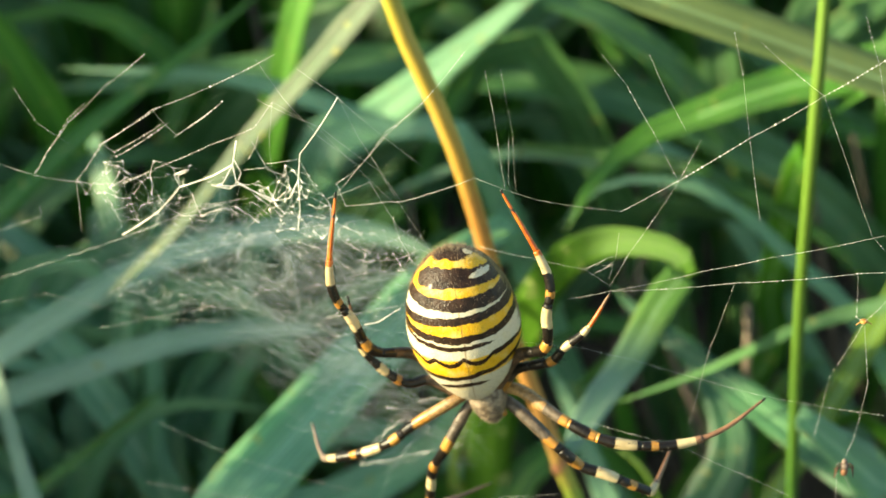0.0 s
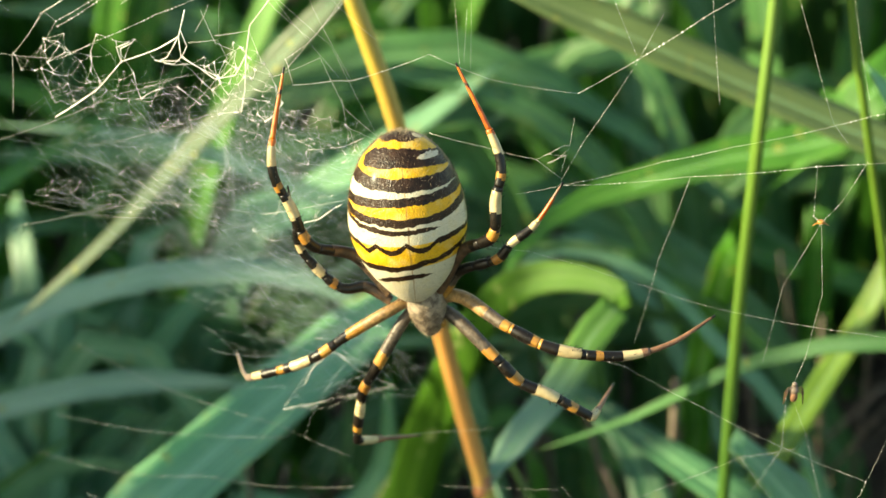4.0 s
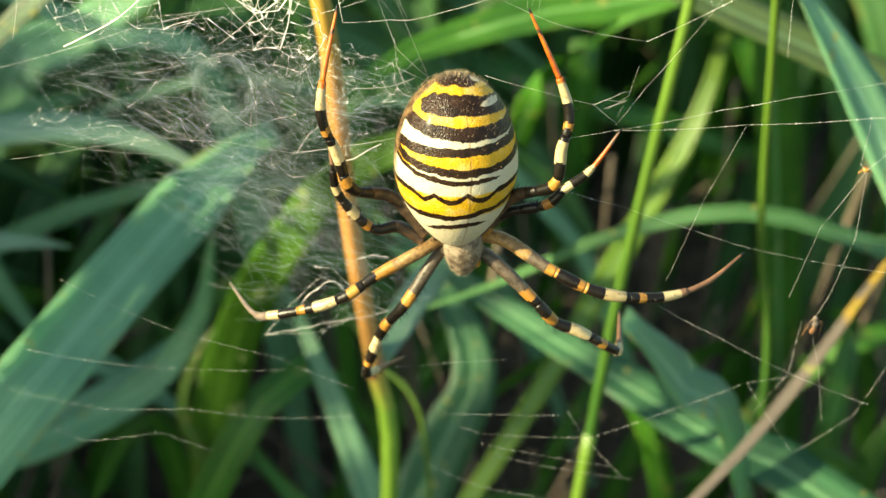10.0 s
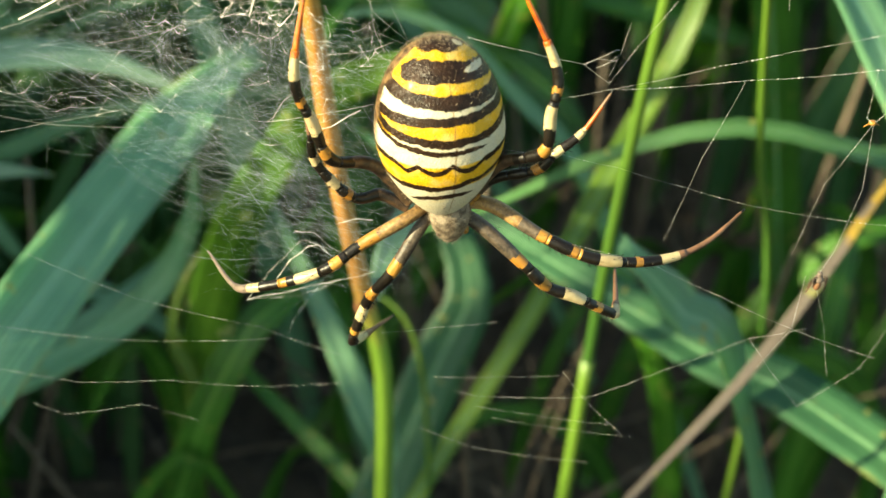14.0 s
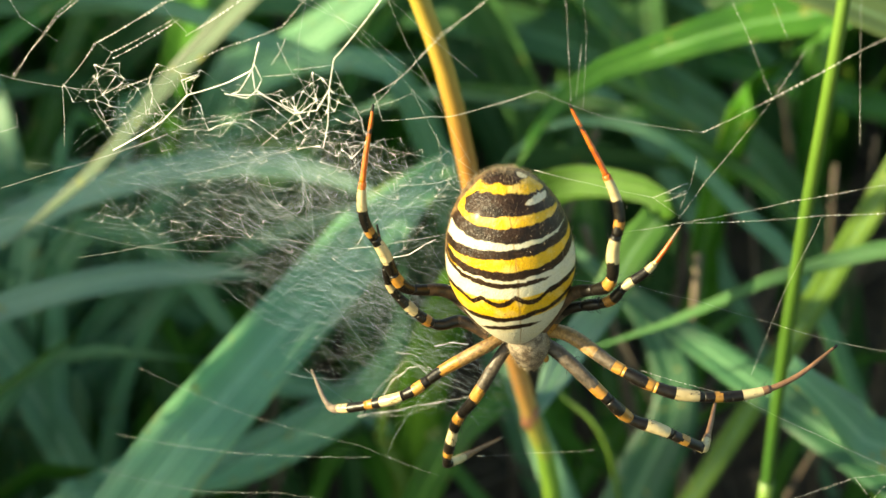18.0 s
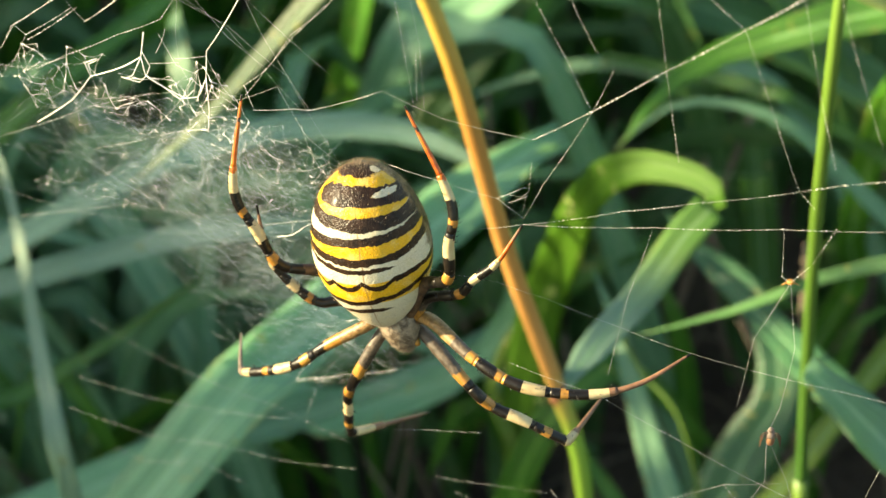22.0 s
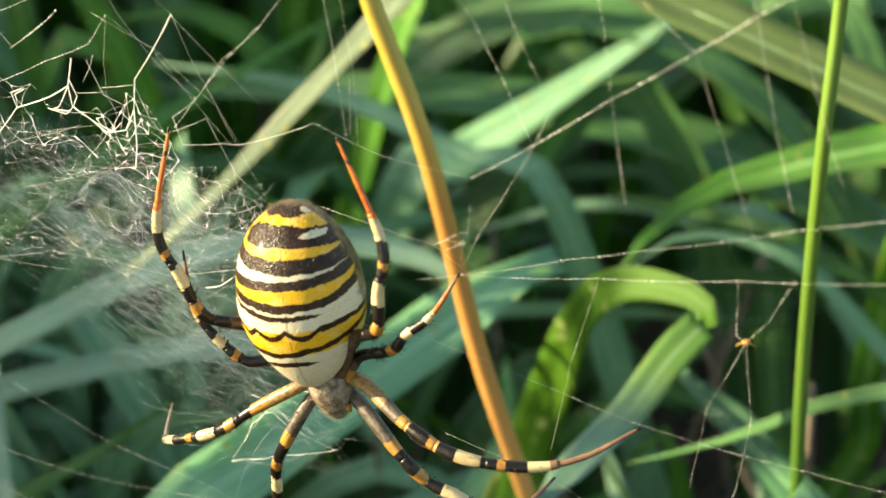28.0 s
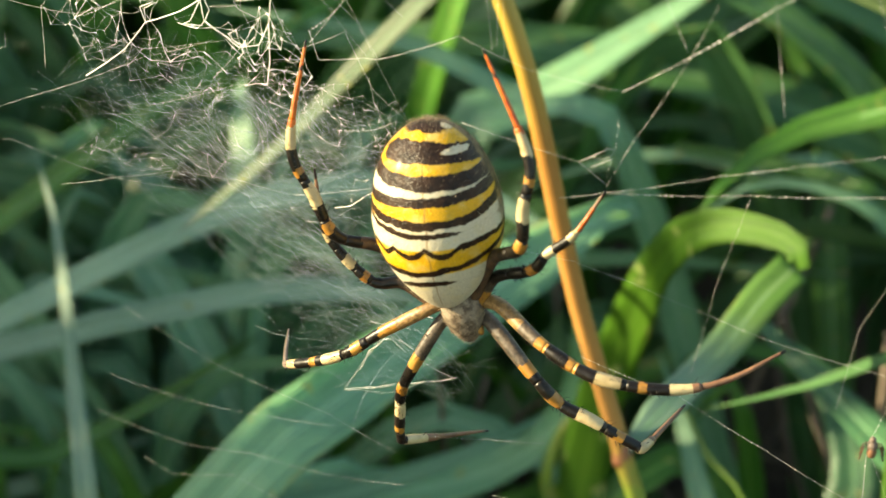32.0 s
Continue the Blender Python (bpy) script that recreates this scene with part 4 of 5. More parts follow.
SIDE_B = [(O, 0.12), (F, 0.20), (K, 0.44), (O, 0.49), (K, 0.57), (C, 0.625), (K, 0.71), (C, 0.77), (R, 0.90), (T, 0.97), (K, 1.0)]
FRONT = [(F, 0.25), (O, 0.29), (K, 0.365), (O, 0.41), (K, 0.465), (C, 0.54), (K, 0.59), (O, 0.615), (K, 0.675), (C, 0.735), (T, 0.97), (K, 1.0)]
SECOND = [(W, 0.22), (F, 0.283), (O, 0.32), (K, 0.387), (O, 0.42), (K, 0.473), (C, 0.54), (K, 0.587), (O, 0.607), (K, 0.673), (C, 0.73), (T, 0.98), (K, 1.0)]
PALE = [(W, 0.20), (O, 0.272), (K, 0.345), (O, 0.385), (K, 0.43), (C, 0.51), (K, 0.54), (O, 0.57), (K, 0.64), (C, 0.685), (G, 1.0)]
BENT = [(F, 0.185), (O, 0.23), (K, 0.32), (O, 0.36), (K, 0.405), (C, 0.475), (K, 0.525), (O, 0.55), (K, 0.61), (C, 0.70), (T, 0.97), (K, 1.0)]


def add_spines(bm, pts, radii, rnd, count):
    """Short stiff hairs that stand off a leg."""
    for _ in range(count):
        k = rnd.randrange(1, len(pts) - 1)
        tan = (pts[k + 1] - pts[k - 1]).normalized()
        out = tan.cross(Vector((rnd.uniform(-1, 1), rnd.uniform(-1, 1), rnd.uniform(-1, 1)))).normalized()
        n = rnd.uniform(0.02, 0.055) * CM
        foot = pts[k] + out * radii[k] * 0.8
        add_tube(bm, [foot, foot + (out * 0.9 + tan * 0.3) * n * 0.5, foot + (out * 0.8 + tan * 0.6) * n], [0.003 * CM, 0.002 * CM, 0.0006 * CM], 4)


def leg(name, ctrl, bands, thick, label):
    n = 132
    base = Vector(ctrl[0]) * CM
    pts = [p * CM for p in curve_points(ctrl, n)]
    anchor = tagged(new(name), label=label)
    anchor.location = base
    anchor.parent = spider
    anchor.matrix_parent_inverse = spider.matrix_basis.inverted()
    names = [("femur", 0.0, 0.32), ("patella", 0.32, 0.42), ("tibia", 0.42, 0.56), ("metatarsus", 0.56, 0.76), ("tarsus", 0.76, 1.0)]
    hairs = bmesh.new()
    for seg, a, b in names:
        i, j = round(a * n), round(b * n)
        mats = []
        for k in range(i, j):
            row = []
            for q in range(10):
                v = min(0.999, (k + 0.5) / n + 0.005 * math.sin(q * 0.628 + base.x * 900))
                row.append(next(m for m, end in bands if v <= end))
            mats.append(row)
        radii = []
        for k in range(i, j + 1):
            v, w = k / n, (k - i) / (j - i)
            r = 0.95 * thick * (1.0 - 0.36 * v - 0.26 * max(0.0, v - 0.55) / 0.45) * (0.93 + 0.16 * math.sin(math.pi * w)) * (0.74 - 0.25 * w if seg == "tarsus" else 1.0) * CM
            radii.append(r)
        bm = bmesh.new()
        add_tube(bm, [p - base for p in pts[i:j + 1]], radii, 10, None, mats)
        if seg != "tarsus":
            add_spines(hairs, [p - base for p in pts[i:j + 1]], radii, random.Random(len(seg) + i + round(base.x * 9e4)), 34)
        ob = finish(seg, bm, LEG_MATS)
        ob.parent = anchor
    ob = tagged(finish("hairs", hairs, BLACK), kind="stuff")
    ob.parent = anchor


leg("hind_leg", [(0.32, -0.63, 16.22), (0.05, -0.55, 16.5), (-0.28, -0.65, 16.64), (-0.42, -0.65, 16.94), (-0.56, -0.62, 17.31), (-0.46, -0.41, 17.98)], BACK, 0.051, "banded leg stretched upward with an orange end")
leg("third_leg", [(0.32, -0.56, 16.12), (0.13, -0.52, 16.22), (-0.08, -0.56, 16.24), (-0.35, -0.54, 16.52), (-0.42, -0.53, 16.79), (-0.46, -0.46, 17.05)], SIDE_A, 0.047, "short banded leg bent upward")
leg("hind_leg", [(0.69, -0.75, 16.31), (0.85, -0.9, 16.7), (1.07, -1.12, 16.93), (1.09, -1.1, 17.21), (1.11, -1.01, 17.53), (0.8, -0.78, 18.14)], BACK, 0.051, "banded leg stretched upward with an orange end")
leg("third_leg", [(0.71, -0.69, 16.21), (0.84, -0.78, 16.48), (1.11, -0.93, 16.65), (1.22, -0.96, 16.8), (1.4, -0.95, 16.96), (1.59, -0.91, 17.27)], SIDE_B, 0.047, "short banded leg bent upward")
leg("second_leg", [(0.66, -0.58, 16.15), (0.87, -0.78, 16.26), (1.2, -1.05, 16.15), (1.57, -1.21, 16.04), (2.04, -1.20, 15.98), (2.42, -1.12, 16.04), (2.78, -0.93, 16.18)], SECOND, 0.055, "long banded leg stretched sideways")
leg("front_leg", [(0.64, -0.56, 16.08), (0.82, -0.74, 16.06), (1.13, -0.97, 15.83), (1.32, -1.0, 15.64), (1.54, -1.03, 15.55), (1.83, -1.02, 15.37), (1.90, -0.97, 15.34), (2.12, -0.34, 15.25)], FRONT, 0.055, "long banded leg stretched downward")
leg("second_leg", [(0.49, -0.54, 16.14), (0.30, -0.62, 16.06), (-0.02, -0.62, 15.85), (-0.23, -0.65, 15.70), (-0.43, -0.60, 15.57), (-0.76, -0.45, 15.39), (-0.88, -0.25, 15.28), (-1.0, 0.23, 15.23)], PALE, 0.05, "long banded leg stretched sideways with a pale end")
leg("front_leg", [(0.52, -0.54, 16.08), (0.40, -0.62, 15.95), (0.22, -0.68, 15.63), (0.10, -0.59, 15.35), (0.06, -0.52, 15.11), (0.03, -0.43, 14.80), (0.09, -0.35, 14.72), (0.55, 0.33, 14.35)], BENT, 0.05, "long banded leg stretched downward with a bent end")

# ---- the web ----
web = tagged(new("spider_web"), label="dense white spider web with a tangled sheet and beaded threads", category="spider web")
web.location = (0.0055, -0.0060, 0.1600)


def add_bead(bm, p, r):
    """A droplet as a small eight-sided body."""
    v = [bm.verts.new(p + Vector(d) * r) for d in ((1, 0, 0), (0, 1, 0), (-1, 0, 0), (0, -1, 0), (0, 0, 1.2), (0, 0, -1.2))]
    for k in range(4):
        bm.faces.new((v[k], v[(k + 1) % 4], v[4]))
        bm.faces.new((v[(k + 1) % 4], v[k], v[5]))


def thread(name, ctrl, r, beads=False):
    """A silk thread through points in centimetres; beads: sticky droplets along it."""
    length = sum((Vector(a) - Vector(b)).length for a, b in zip(ctrl, ctrl[1:]))
    n = max(6, int(length / (0.036 if beads else 0.12)))
    pts = []
    for a, b in zip(ctrl, ctrl[1:]):
        a, b = Vector(a), Vector(b)
        k = max(3, round(n * (b - a).length / length))
        for i in range(k):
            u = i / k
            pts.append(a.lerp(b, u) - Vector((0, 0, 0.06 * (b - a).length * u * (1 - u))))
    pts.append(Vector(ctrl[-1]))
    bm = bmesh.new()
    base = Vector((0.55, -0.6, 16.0))
    if name == "silk_ribbon":
        pts = [p + 0.02 * Vector((noise.noise(p * 5), 0.5 * noise.noise(p * 5 + Vector((9, 0, 0))), noise.noise(p * 5 + Vector((0, 7, 0))))) for p in curve_points(pts, max(24, int(length / 0.035)))]
        radii = [r * 1.6 * (0.07 + 0.2 * abs(noise.noise(p * 9)) + 0.18 * abs(noise.noise(p * 23))) * CM for p in pts]
    elif beads:
        radii = [r * 0.15 * CM] * len(pts)
        for i, p in enumerate(pts):
            if noise.noise(p * 4) + 0.6 * noise.noise(p * 31) > -0.12:
                add_bead(bm, (p + (pts[min(i + 1, len(pts) - 1)] - p) * 0.4 * noise.noise(p * 71) - base) * CM, r * (0.75 + 1.6 * abs(noise.noise(p * 47))) * CM)
    else:
        radii = [r * (0.50 if r > 0.0075 else 0.25) * (0.6 + 0.8 * abs(noise.noise(p * 7))) * CM for p in pts]
    add_tube(bm, [(p - base) * CM for p in pts], radii, 5)
    ob = finish(name, bm, SILK)
    ob.parent = web
    return ob


def web_plane(x, z, dy):
    return Vector((x, -0.45 - 0.23 * x + dy, z))


def net(name, centre, size, depth, gap, r, mat, seed, label, links=3):
    """Uneven net of silk: open cells, threads drawn out thin between the knots where they meet."""
    rnd = random.Random(seed)
    base = Vector((0.55, -0.6, 16.0))
    knots = []
    for _ in range(int(9 * size[0] * size[1] / gap ** 2)):
        a, q = rnd.uniform(0, 2 * math.pi), math.sqrt(rnd.random()) * (0.8 + 0.2 * rnd.random())
        k = web_plane(centre[0] + size[0] * q * math.cos(a), centre[1] + size[1] * q * math.sin(a) - 0.1 * size[0] * q * math.cos(a), rnd.uniform(*depth))
        if all(abs(k.x - o.x) + abs(k.z - o.z) > gap * rnd.uniform(0.7, 1.2) for o in knots):
            knots.append(k)
    bm, done = bmesh.new(), set()
    for i, p in enumerate(knots):
        near = sorted(range(len(knots)), key=lambda j: (knots[j] - p).length_squared)[1:links + 1]
        for j in near:
            if (min(i, j), max(i, j)) in done:
                continue
            done.add((min(i, j), max(i, j)))
            q = knots[j]
            sag = Vector((rnd.uniform(-1, 1), rnd.uniform(-1, 1), rnd.uniform(-1, 0.5))) * 0.10 * (p - q).length
            w = r * rnd.choice((0.3, 0.4, 0.5, 0.7, 1.0, 1.7)) * CM
            prof = (2.1, 1.2, 0.7, 0.5, 0.45, 0.5, 0.7, 1.2, 2.1)
            add_tube(bm, [(c - base) * CM for c in curve_points([p, (p + q) / 2 + sag, q], 8)], [w * k * rnd.uniform(0.7, 1.4) for k in prof], 5)
    ob = tagged(finish(name, bm, mat, None, label), kind="stuff")
    ob.parent = web
    return ob


HOLES = [(-1.17, 17.11, 0.20, 0.24), (-0.12, 17.25, 0.09, 0.10), (0.04, 17.27, 0.06, 0.08), (-0.50, 16.92, 0.06, 0.05), (-1.75, 16.75, 0.12, 0.06), (-0.75, 17.28, 0.10, 0.05)]


def felt(name, count, centre, size, depth, heading, spread, r, length, seed, label, mat):
    """A torn sheet of fine silk fibres that run on past each other and bend round its holes."""
    rnd = random.Random(seed)
    base = Vector((0.55, -0.6, 16.0))
    bm = bmesh.new()
    for _ in range(count):
        a, q = rnd.uniform(0, 2 * math.pi), rnd.random() ** 0.7
        x, z = centre[0] + size[0] * q * math.cos(a), centre[1] + size[1] * q * math.sin(a) - 0.12 * size[0] * q * math.cos(a)
        dy, way = rnd.uniform(*depth), radians(heading + rnd.gauss(0, spread))
        n, bend = rnd.uniform(*length), rnd.gauss(0, 0.35)
        pts = []
        for k in range(8):
            u = k / 7 - 0.5
            px, pz = x + n * u * math.cos(way + bend * u), z + n * u * math.sin(way + bend * u)
            for hx, hz, ra, rb in HOLES:
                d = math.hypot((px - hx) / ra, (pz - hz) / rb)
                if 1e-4 < d < 1:
                    px, pz = hx + (px - hx) / d * (1 + 0.12 * (1 - d)), hz + (pz - hz) / d * (1 + 0.12 * (1 - d))
            fold = 0.10 * noise.noise(Vector((px * 1.6, pz * 2.6, 4.0)))
            pts.append((web_plane(px, pz, dy + fold + 0.10 * (px - x) * rnd.uniform(-1, 1)) - base) * CM)
        w = rnd.uniform(*r) * (2.0 if rnd.random() < 0.07 else 1.0) * CM
        add_tube(bm, pts, [w * k for k in (0.5, 0.9, 1, 1, 1, 1, 0.9, 0.5)], 3)
    ob = tagged(finish(name, bm, mat, None, label), kind="stuff")
    ob.parent = web
    return ob


def flecks(count, centre, size, depth, seed):
    """Crumbs and knots of silk caught in the sheet."""
    rnd = random.Random(seed)
    base = Vector((0.55, -0.6, 16.0))
    bm = bmesh.new()
    for _ in range(count):
        a, q = rnd.uniform(0, 2 * math.pi), math.sqrt(rnd.random())
        add_bead(bm, (web_plane(centre[0] + size[0] * q * math.cos(a), centre[1] + size[1] * q * math.sin(a), rnd.uniform(*depth)) - base) * CM, rnd.choice((0.0008, 0.001, 0.0014, 0.0026)) * CM)
    ob = tagged(finish("silk_flecks", bm, SILK, None, "white crumbs of silk"), kind="stuff")
    ob.parent = web


def gauze(centre, size, dy, lean, seed):
    """A rumpled film of silk hung in the web."""
    bm = bmesh.new()
    uv = bm.loops.layers.uv.new("UVMap")
    base = Vector((0.55, -0.6, 16.0))
    rings = []
    for j in range(15):
        q = j / 14
        row = []
        for k in range(36):
            a = 2 * math.pi * k / 36
            wob = 1 + 0.25 * noise.noise(Vector((math.cos(a) * 1.5, math.sin(a) * 1.5, seed)))
            x, z = size[0] * q * wob * math.cos(a), size[1] * q * wob * math.sin(a)
            fold = 0.16 * noise.noise(Vector((x * 1.2, z * 2.6, seed))) + 0.05 * noise.noise(Vector((x * 4, z * 7, seed)))
            row.append(bm.verts.new((web_plane(centre[0] + x, centre[1] + z - 0.12 * x, dy + lean * z + fold) - base) * CM))
        rings.append(row)
    for j in range(14):
        for k in range(36):
            f = bm.faces.new((rings[j][k], rings[j][(k + 1) % 36], rings[j + 1][(k + 1) % 36], rings[j + 1][k]) if j else (rings[0][0], rings[1][(k + 1) % 36], rings[1][k]))
            for loop in f.loops:
                loop[uv].uv = (next(i for i in (j, j + 1) if loop.vert in rings[i]) / 14, k / 36)
    ob = tagged(finish("silk_film", bm, GAUZE, None, "torn translucent sheet of white silk"), kind="stuff")
    ob.parent = web


thread("radial_thread", [(1.68, -0.84, 17.93), (2.57, -1.04, 18.6), (3.05, -1.15, 18.96), (3.37, -1.23, 19.21), (4.19, -1.41, 19.85)], 0.0055, beads=True)
thread("radial_thread", [(1.58, -0.81, 17.2), (2.3, -0.98, 17.46), (2.76, -1.08, 17.61), (3.68, -1.3, 17.93), (4.69, -1.53, 18.28)], 0.0040, beads=True)
thread("radial_thread", [(1.26, -0.74, 17.1), (1.58, -0.81, 17.2), (2.5, -1.02, 17.36), (3.35, -1.22, 17.52), (4.75, -1.54, 17.8)], 0.0040, beads=True)
thread("radial_thread", [(0.76, -0.63, 16.67), (1.37, -0.76, 16.64), (1.75, -0.85, 16.57), (2.26, -0.97, 16.44), (2.75, -1.08, 16.32), (3.86, -1.34, 16.23), (4.79, -1.55, 16.2)], 0.0030, beads=True)
thread("radial_thread", [(1.42, -0.78, 15.9), (2.11, -0.94, 15.75), (2.71, -1.07, 15.46), (3.17, -1.18, 15.25), (3.96, -1.36, 14.97)], 0.0030, beads=True)
thread("radial_thread", [(0.61, -0.59, 17.53), (0.99, -0.68, 17.46), (1.4, -0.77, 17.39), (1.58, -0.81, 17.26)], 0.0035)
thread("spiral_thread", [(1.58, -0.81, 17.24), (1.73, -0.85, 17.56), (2.07, -0.93, 18.18), (2.24, -0.97, 18.57)], 0.0030, beads=True)
thread("spiral_thread", [(1.56, -0.81, 19.21), (1.72, -0.84, 18.99), (1.91, -0.89, 18.61), (2.07, -0.93, 18.25)], 0.0030, beads=True)
thread("spiral_thread", [(1.89, -0.88, 19.21), (1.99, -0.91, 18.95), (2.14, -0.94, 18.63)], 0.0030, beads=True)
thread("spiral_thread", [(2.45, -1.01, 19.4), (2.51, -1.03, 19.1), (2.57, -1.04, 18.6), (2.66, -1.06, 17.93)], 0.0030, beads=True)
thread("spiral_thread", [(2.63, -1.05, 19.34), (2.84, -1.1, 19.14), (3.05, -1.15, 18.96), (3.23, -1.19, 18.44), (3.43, -1.24, 17.86), (3.54, -1.26, 17.72)], 0.0030, beads=True)
thread("spiral_thread", [(3.28, -1.21, 19.57), (3.39, -1.23, 19.21), (3.53, -1.26, 18.53), (3.65, -1.29, 18.05)], 0.0030, beads=True)
thread("spiral_thread", [(3.51, -1.26, 19.6), (3.6, -1.28, 19.24), (3.77, -1.32, 18.69), (3.92, -1.35, 18.25)], 0.0030, beads=True)
thread("spiral_thread", [(0.74, -0.62, 19.03), (0.78, -0.63, 18.7), (0.83, -0.64, 18.09)], 0.0030, beads=True)
thread("spiral_thread", [(0.88, -0.65, 18.5), (0.86, -0.65, 18.1)], 0.0030, beads=True)
thread("spiral_thread", [(3.36, -1.22, 17.52), (3.37, -1.23, 17.14), (3.41, -1.23, 17.1)], 0.0030, beads=True)
thread("spiral_thread", [(3.69, -1.3, 17.59), (3.55, -1.27, 17.27), (3.43, -1.24, 17.1), (3.21, -1.19, 16.56), (3.12, -1.17, 15.91)], 0.0030, beads=True)
thread("spiral_thread", [(3.43, -1.24, 17.08), (3.49, -1.25, 16.53), (3.42, -1.24, 15.98), (3.35, -1.22, 15.72)], 0.0030, beads=True)
thread("spiral_thread", [(2.5, -1.02, 17.36), (2.32, -0.98, 16.7), (2.18, -0.95, 15.96)], 0.0025, beads=True)
thread("spiral_thread", [(1.48, -0.79, 17.44), (1.61, -0.82, 17.44), (1.58, -0.81, 17.31)], 0.0025)
thread("spiral_thread", [(1.5, -0.8, 17.37), (1.63, -0.82, 17.49), (1.66, -0.83, 17.73)], 0.0025, beads=True)
thread("spiral_thread", [(3.36, -1.22, 15.64), (3.5, -1.25, 15.29), (3.65, -1.29, 14.75)], 0.0025, beads=True)
thread("frame_thread", [(-0.45, -0.35, 18.02), (-0.4, -0.36, 17.82), (-0.08, -0.43, 17.88), (0.04, -0.46, 17.89), (0.27, -0.51, 17.98), (0.61, -0.59, 18.14)], 0.0060)
thread("frame_thread", [(0.61, -0.59, 18.14), (1.06, -0.69, 17.98), (1.68, -0.84, 17.93)], 0.0030)
thread("frame_thread", [(0.85, -0.64, 19.05), (0.91, -0.66, 18.56), (0.91, -0.66, 18.05)], 0.0022, beads=True)
thread("frame_thread", [(-0.45, -0.35, 18.02), (-0.25, -0.39, 18.18), (-0.03, -0.44, 18.49), (0.24, -0.5, 18.72), (0.6, -0.59, 19.18)], 0.0040, beads=True)
thread("frame_thread", [(-0.25, -0.39, 18.18), (-0.53, -0.33, 18.41), (-0.78, -0.27, 18.73), (-0.95, -0.23, 19.05)], 0.0030)
thread("frame_thread", [(-0.65, -0.3, 18.99), (-0.36, -0.37, 18.77), (-0.24, -0.4, 18.44), (0.04, -0.46, 17.89)], 0.0028)
thread("frame_thread", [(-0.98, -0.23, 18.71), (-0.52, -0.33, 18.5), (-0.11, -0.42, 18.15), (0.23, -0.5, 17.46)], 0.0025)
thread("frame_thread", [(-4.59, 0.61, 18.36), (-3.74, 0.41, 18.14), (-3.29, 0.31, 18.03), (-2.93, 0.22, 17.92), (-2.59, 0.15, 17.88), (-2.29, 0.08, 17.88), (-1.89, -0.02, 18.04)], 0.0045)
thread("frame_thread", [(-2.93, 0.22, 17.92), (-2.79, 0.19, 18.13), (-2.55, 0.14, 18.42), (-2.17, 0.05, 18.77), (-1.81, -0.03, 19.05)], 0.0050, beads=True)
thread("frame_thread", [(-2.59, 0.15, 17.88), (-2.3, 0.08, 18.25), (-1.83, -0.03, 18.58), (-1.24, -0.16, 18.85), (-0.8, -0.27, 19.1)], 0.0050, beads=True)
thread("frame_thread", [(-2.42, 0.11, 17.87), (-2.21, 0.06, 18.18), (-1.76, -0.05, 18.47), (-1.67, -0.07, 18.37), (-1.3, -0.15, 18.64)], 0.0050, beads=True)
thread("frame_thread", [(-2.3, 0.08, 18.25), (-2.21, 0.06, 18.18)], 0.0050)
thread("frame_thread", [(-1.83, -0.03, 18.58), (-1.76, -0.05, 18.47)], 0.0040)
thread("frame_thread", [(-2.59, 0.15, 17.88), (-2.61, 0.15, 17.63), (-2.64, 0.16, 17.4)], 0.0060)
thread("frame_thread", [(-4.99, 0.7, 16.81), (-3.94, 0.46, 17.16), (-2.96, 0.23, 17.53), (-2.95, 0.23, 17.64)], 0.0030)
thread("frame_thread", [(-4.85, 0.67, 16.39), (-4.05, 0.48, 16.67), (-2.79, 0.19, 17.16), (-1.77, -0.04, 17.63), (-1.2, -0.17, 17.84)], 0.0040)
thread("frame_thread", [(-4.92, 0.68, 16.1), (-4.09, 0.49, 16.48), (-3.08, 0.26, 16.75), (-2.19, 0.05, 16.59), (-1.48, -0.11, 16.62)], 0.0025)
thread("frame_thread", [(-2.93, 0.22, 18.7), (-2.81, 0.2, 18.4), (-2.58, 0.14, 18.24)], 0.0030, beads=True)
thread("frame_thread", [(-3.58, 0.37, 18.9), (-3.69, 0.4, 18.27), (-3.8, 0.42, 17.83)], 0.0040, beads=True)
thread("frame_thread", [(-2.29, 0.08, 17.4), (-1.93, -0.01, 17.66), (-1.72, -0.06, 17.9), (-1.43, -0.12, 18.02), (-1.26, -0.16, 18.13), (-1.2, -0.17, 18.34)], 0.0120)
thread("frame_thread", [(-1.26, -0.16, 18.13), (-1.25, -0.16, 17.97), (-1.12, -0.19, 17.9), (-1.0, -0.22, 17.82), (-0.84, -0.26, 17.86), (-0.75, -0.28, 18.03), (-0.71, -0.29, 18.26), (-0.52, -0.33, 18.52), (-0.36, -0.37, 18.77)], 0.0090)
thread("frame_thread", [(-0.75, -0.28, 18.03), (-0.77, -0.27, 17.75), (-0.81, -0.26, 17.56)], 0.0110)
thread("frame_thread", [(-1.72, -0.06, 17.9), (-1.75, -0.05, 18.01), (-1.64, -0.07, 18.06)], 0.0090)
thread("frame_thread", [(-1.26, -0.16, 18.13), (-1.36, -0.14, 17.96), (-1.42, -0.12, 17.93), (-1.26, -0.16, 17.94)], 0.0090)
thread("frame_thread", [(-1.08, -0.2, 18.35), (-0.98, -0.22, 18.1), (-0.82, -0.26, 18.05), (-0.88, -0.25, 17.86)], 0.0060)
thread("frame_thread", [(-0.98, -0.23, 18.16), (-0.72, -0.29, 18.22), (-0.63, -0.31, 17.98), (-0.55, -0.32, 17.87)], 0.0060)
thread("frame_thread", [(-0.82, -0.26, 18.05), (-1.05, -0.21, 17.74), (-1.23, -0.17, 17.55)], 0.0060)
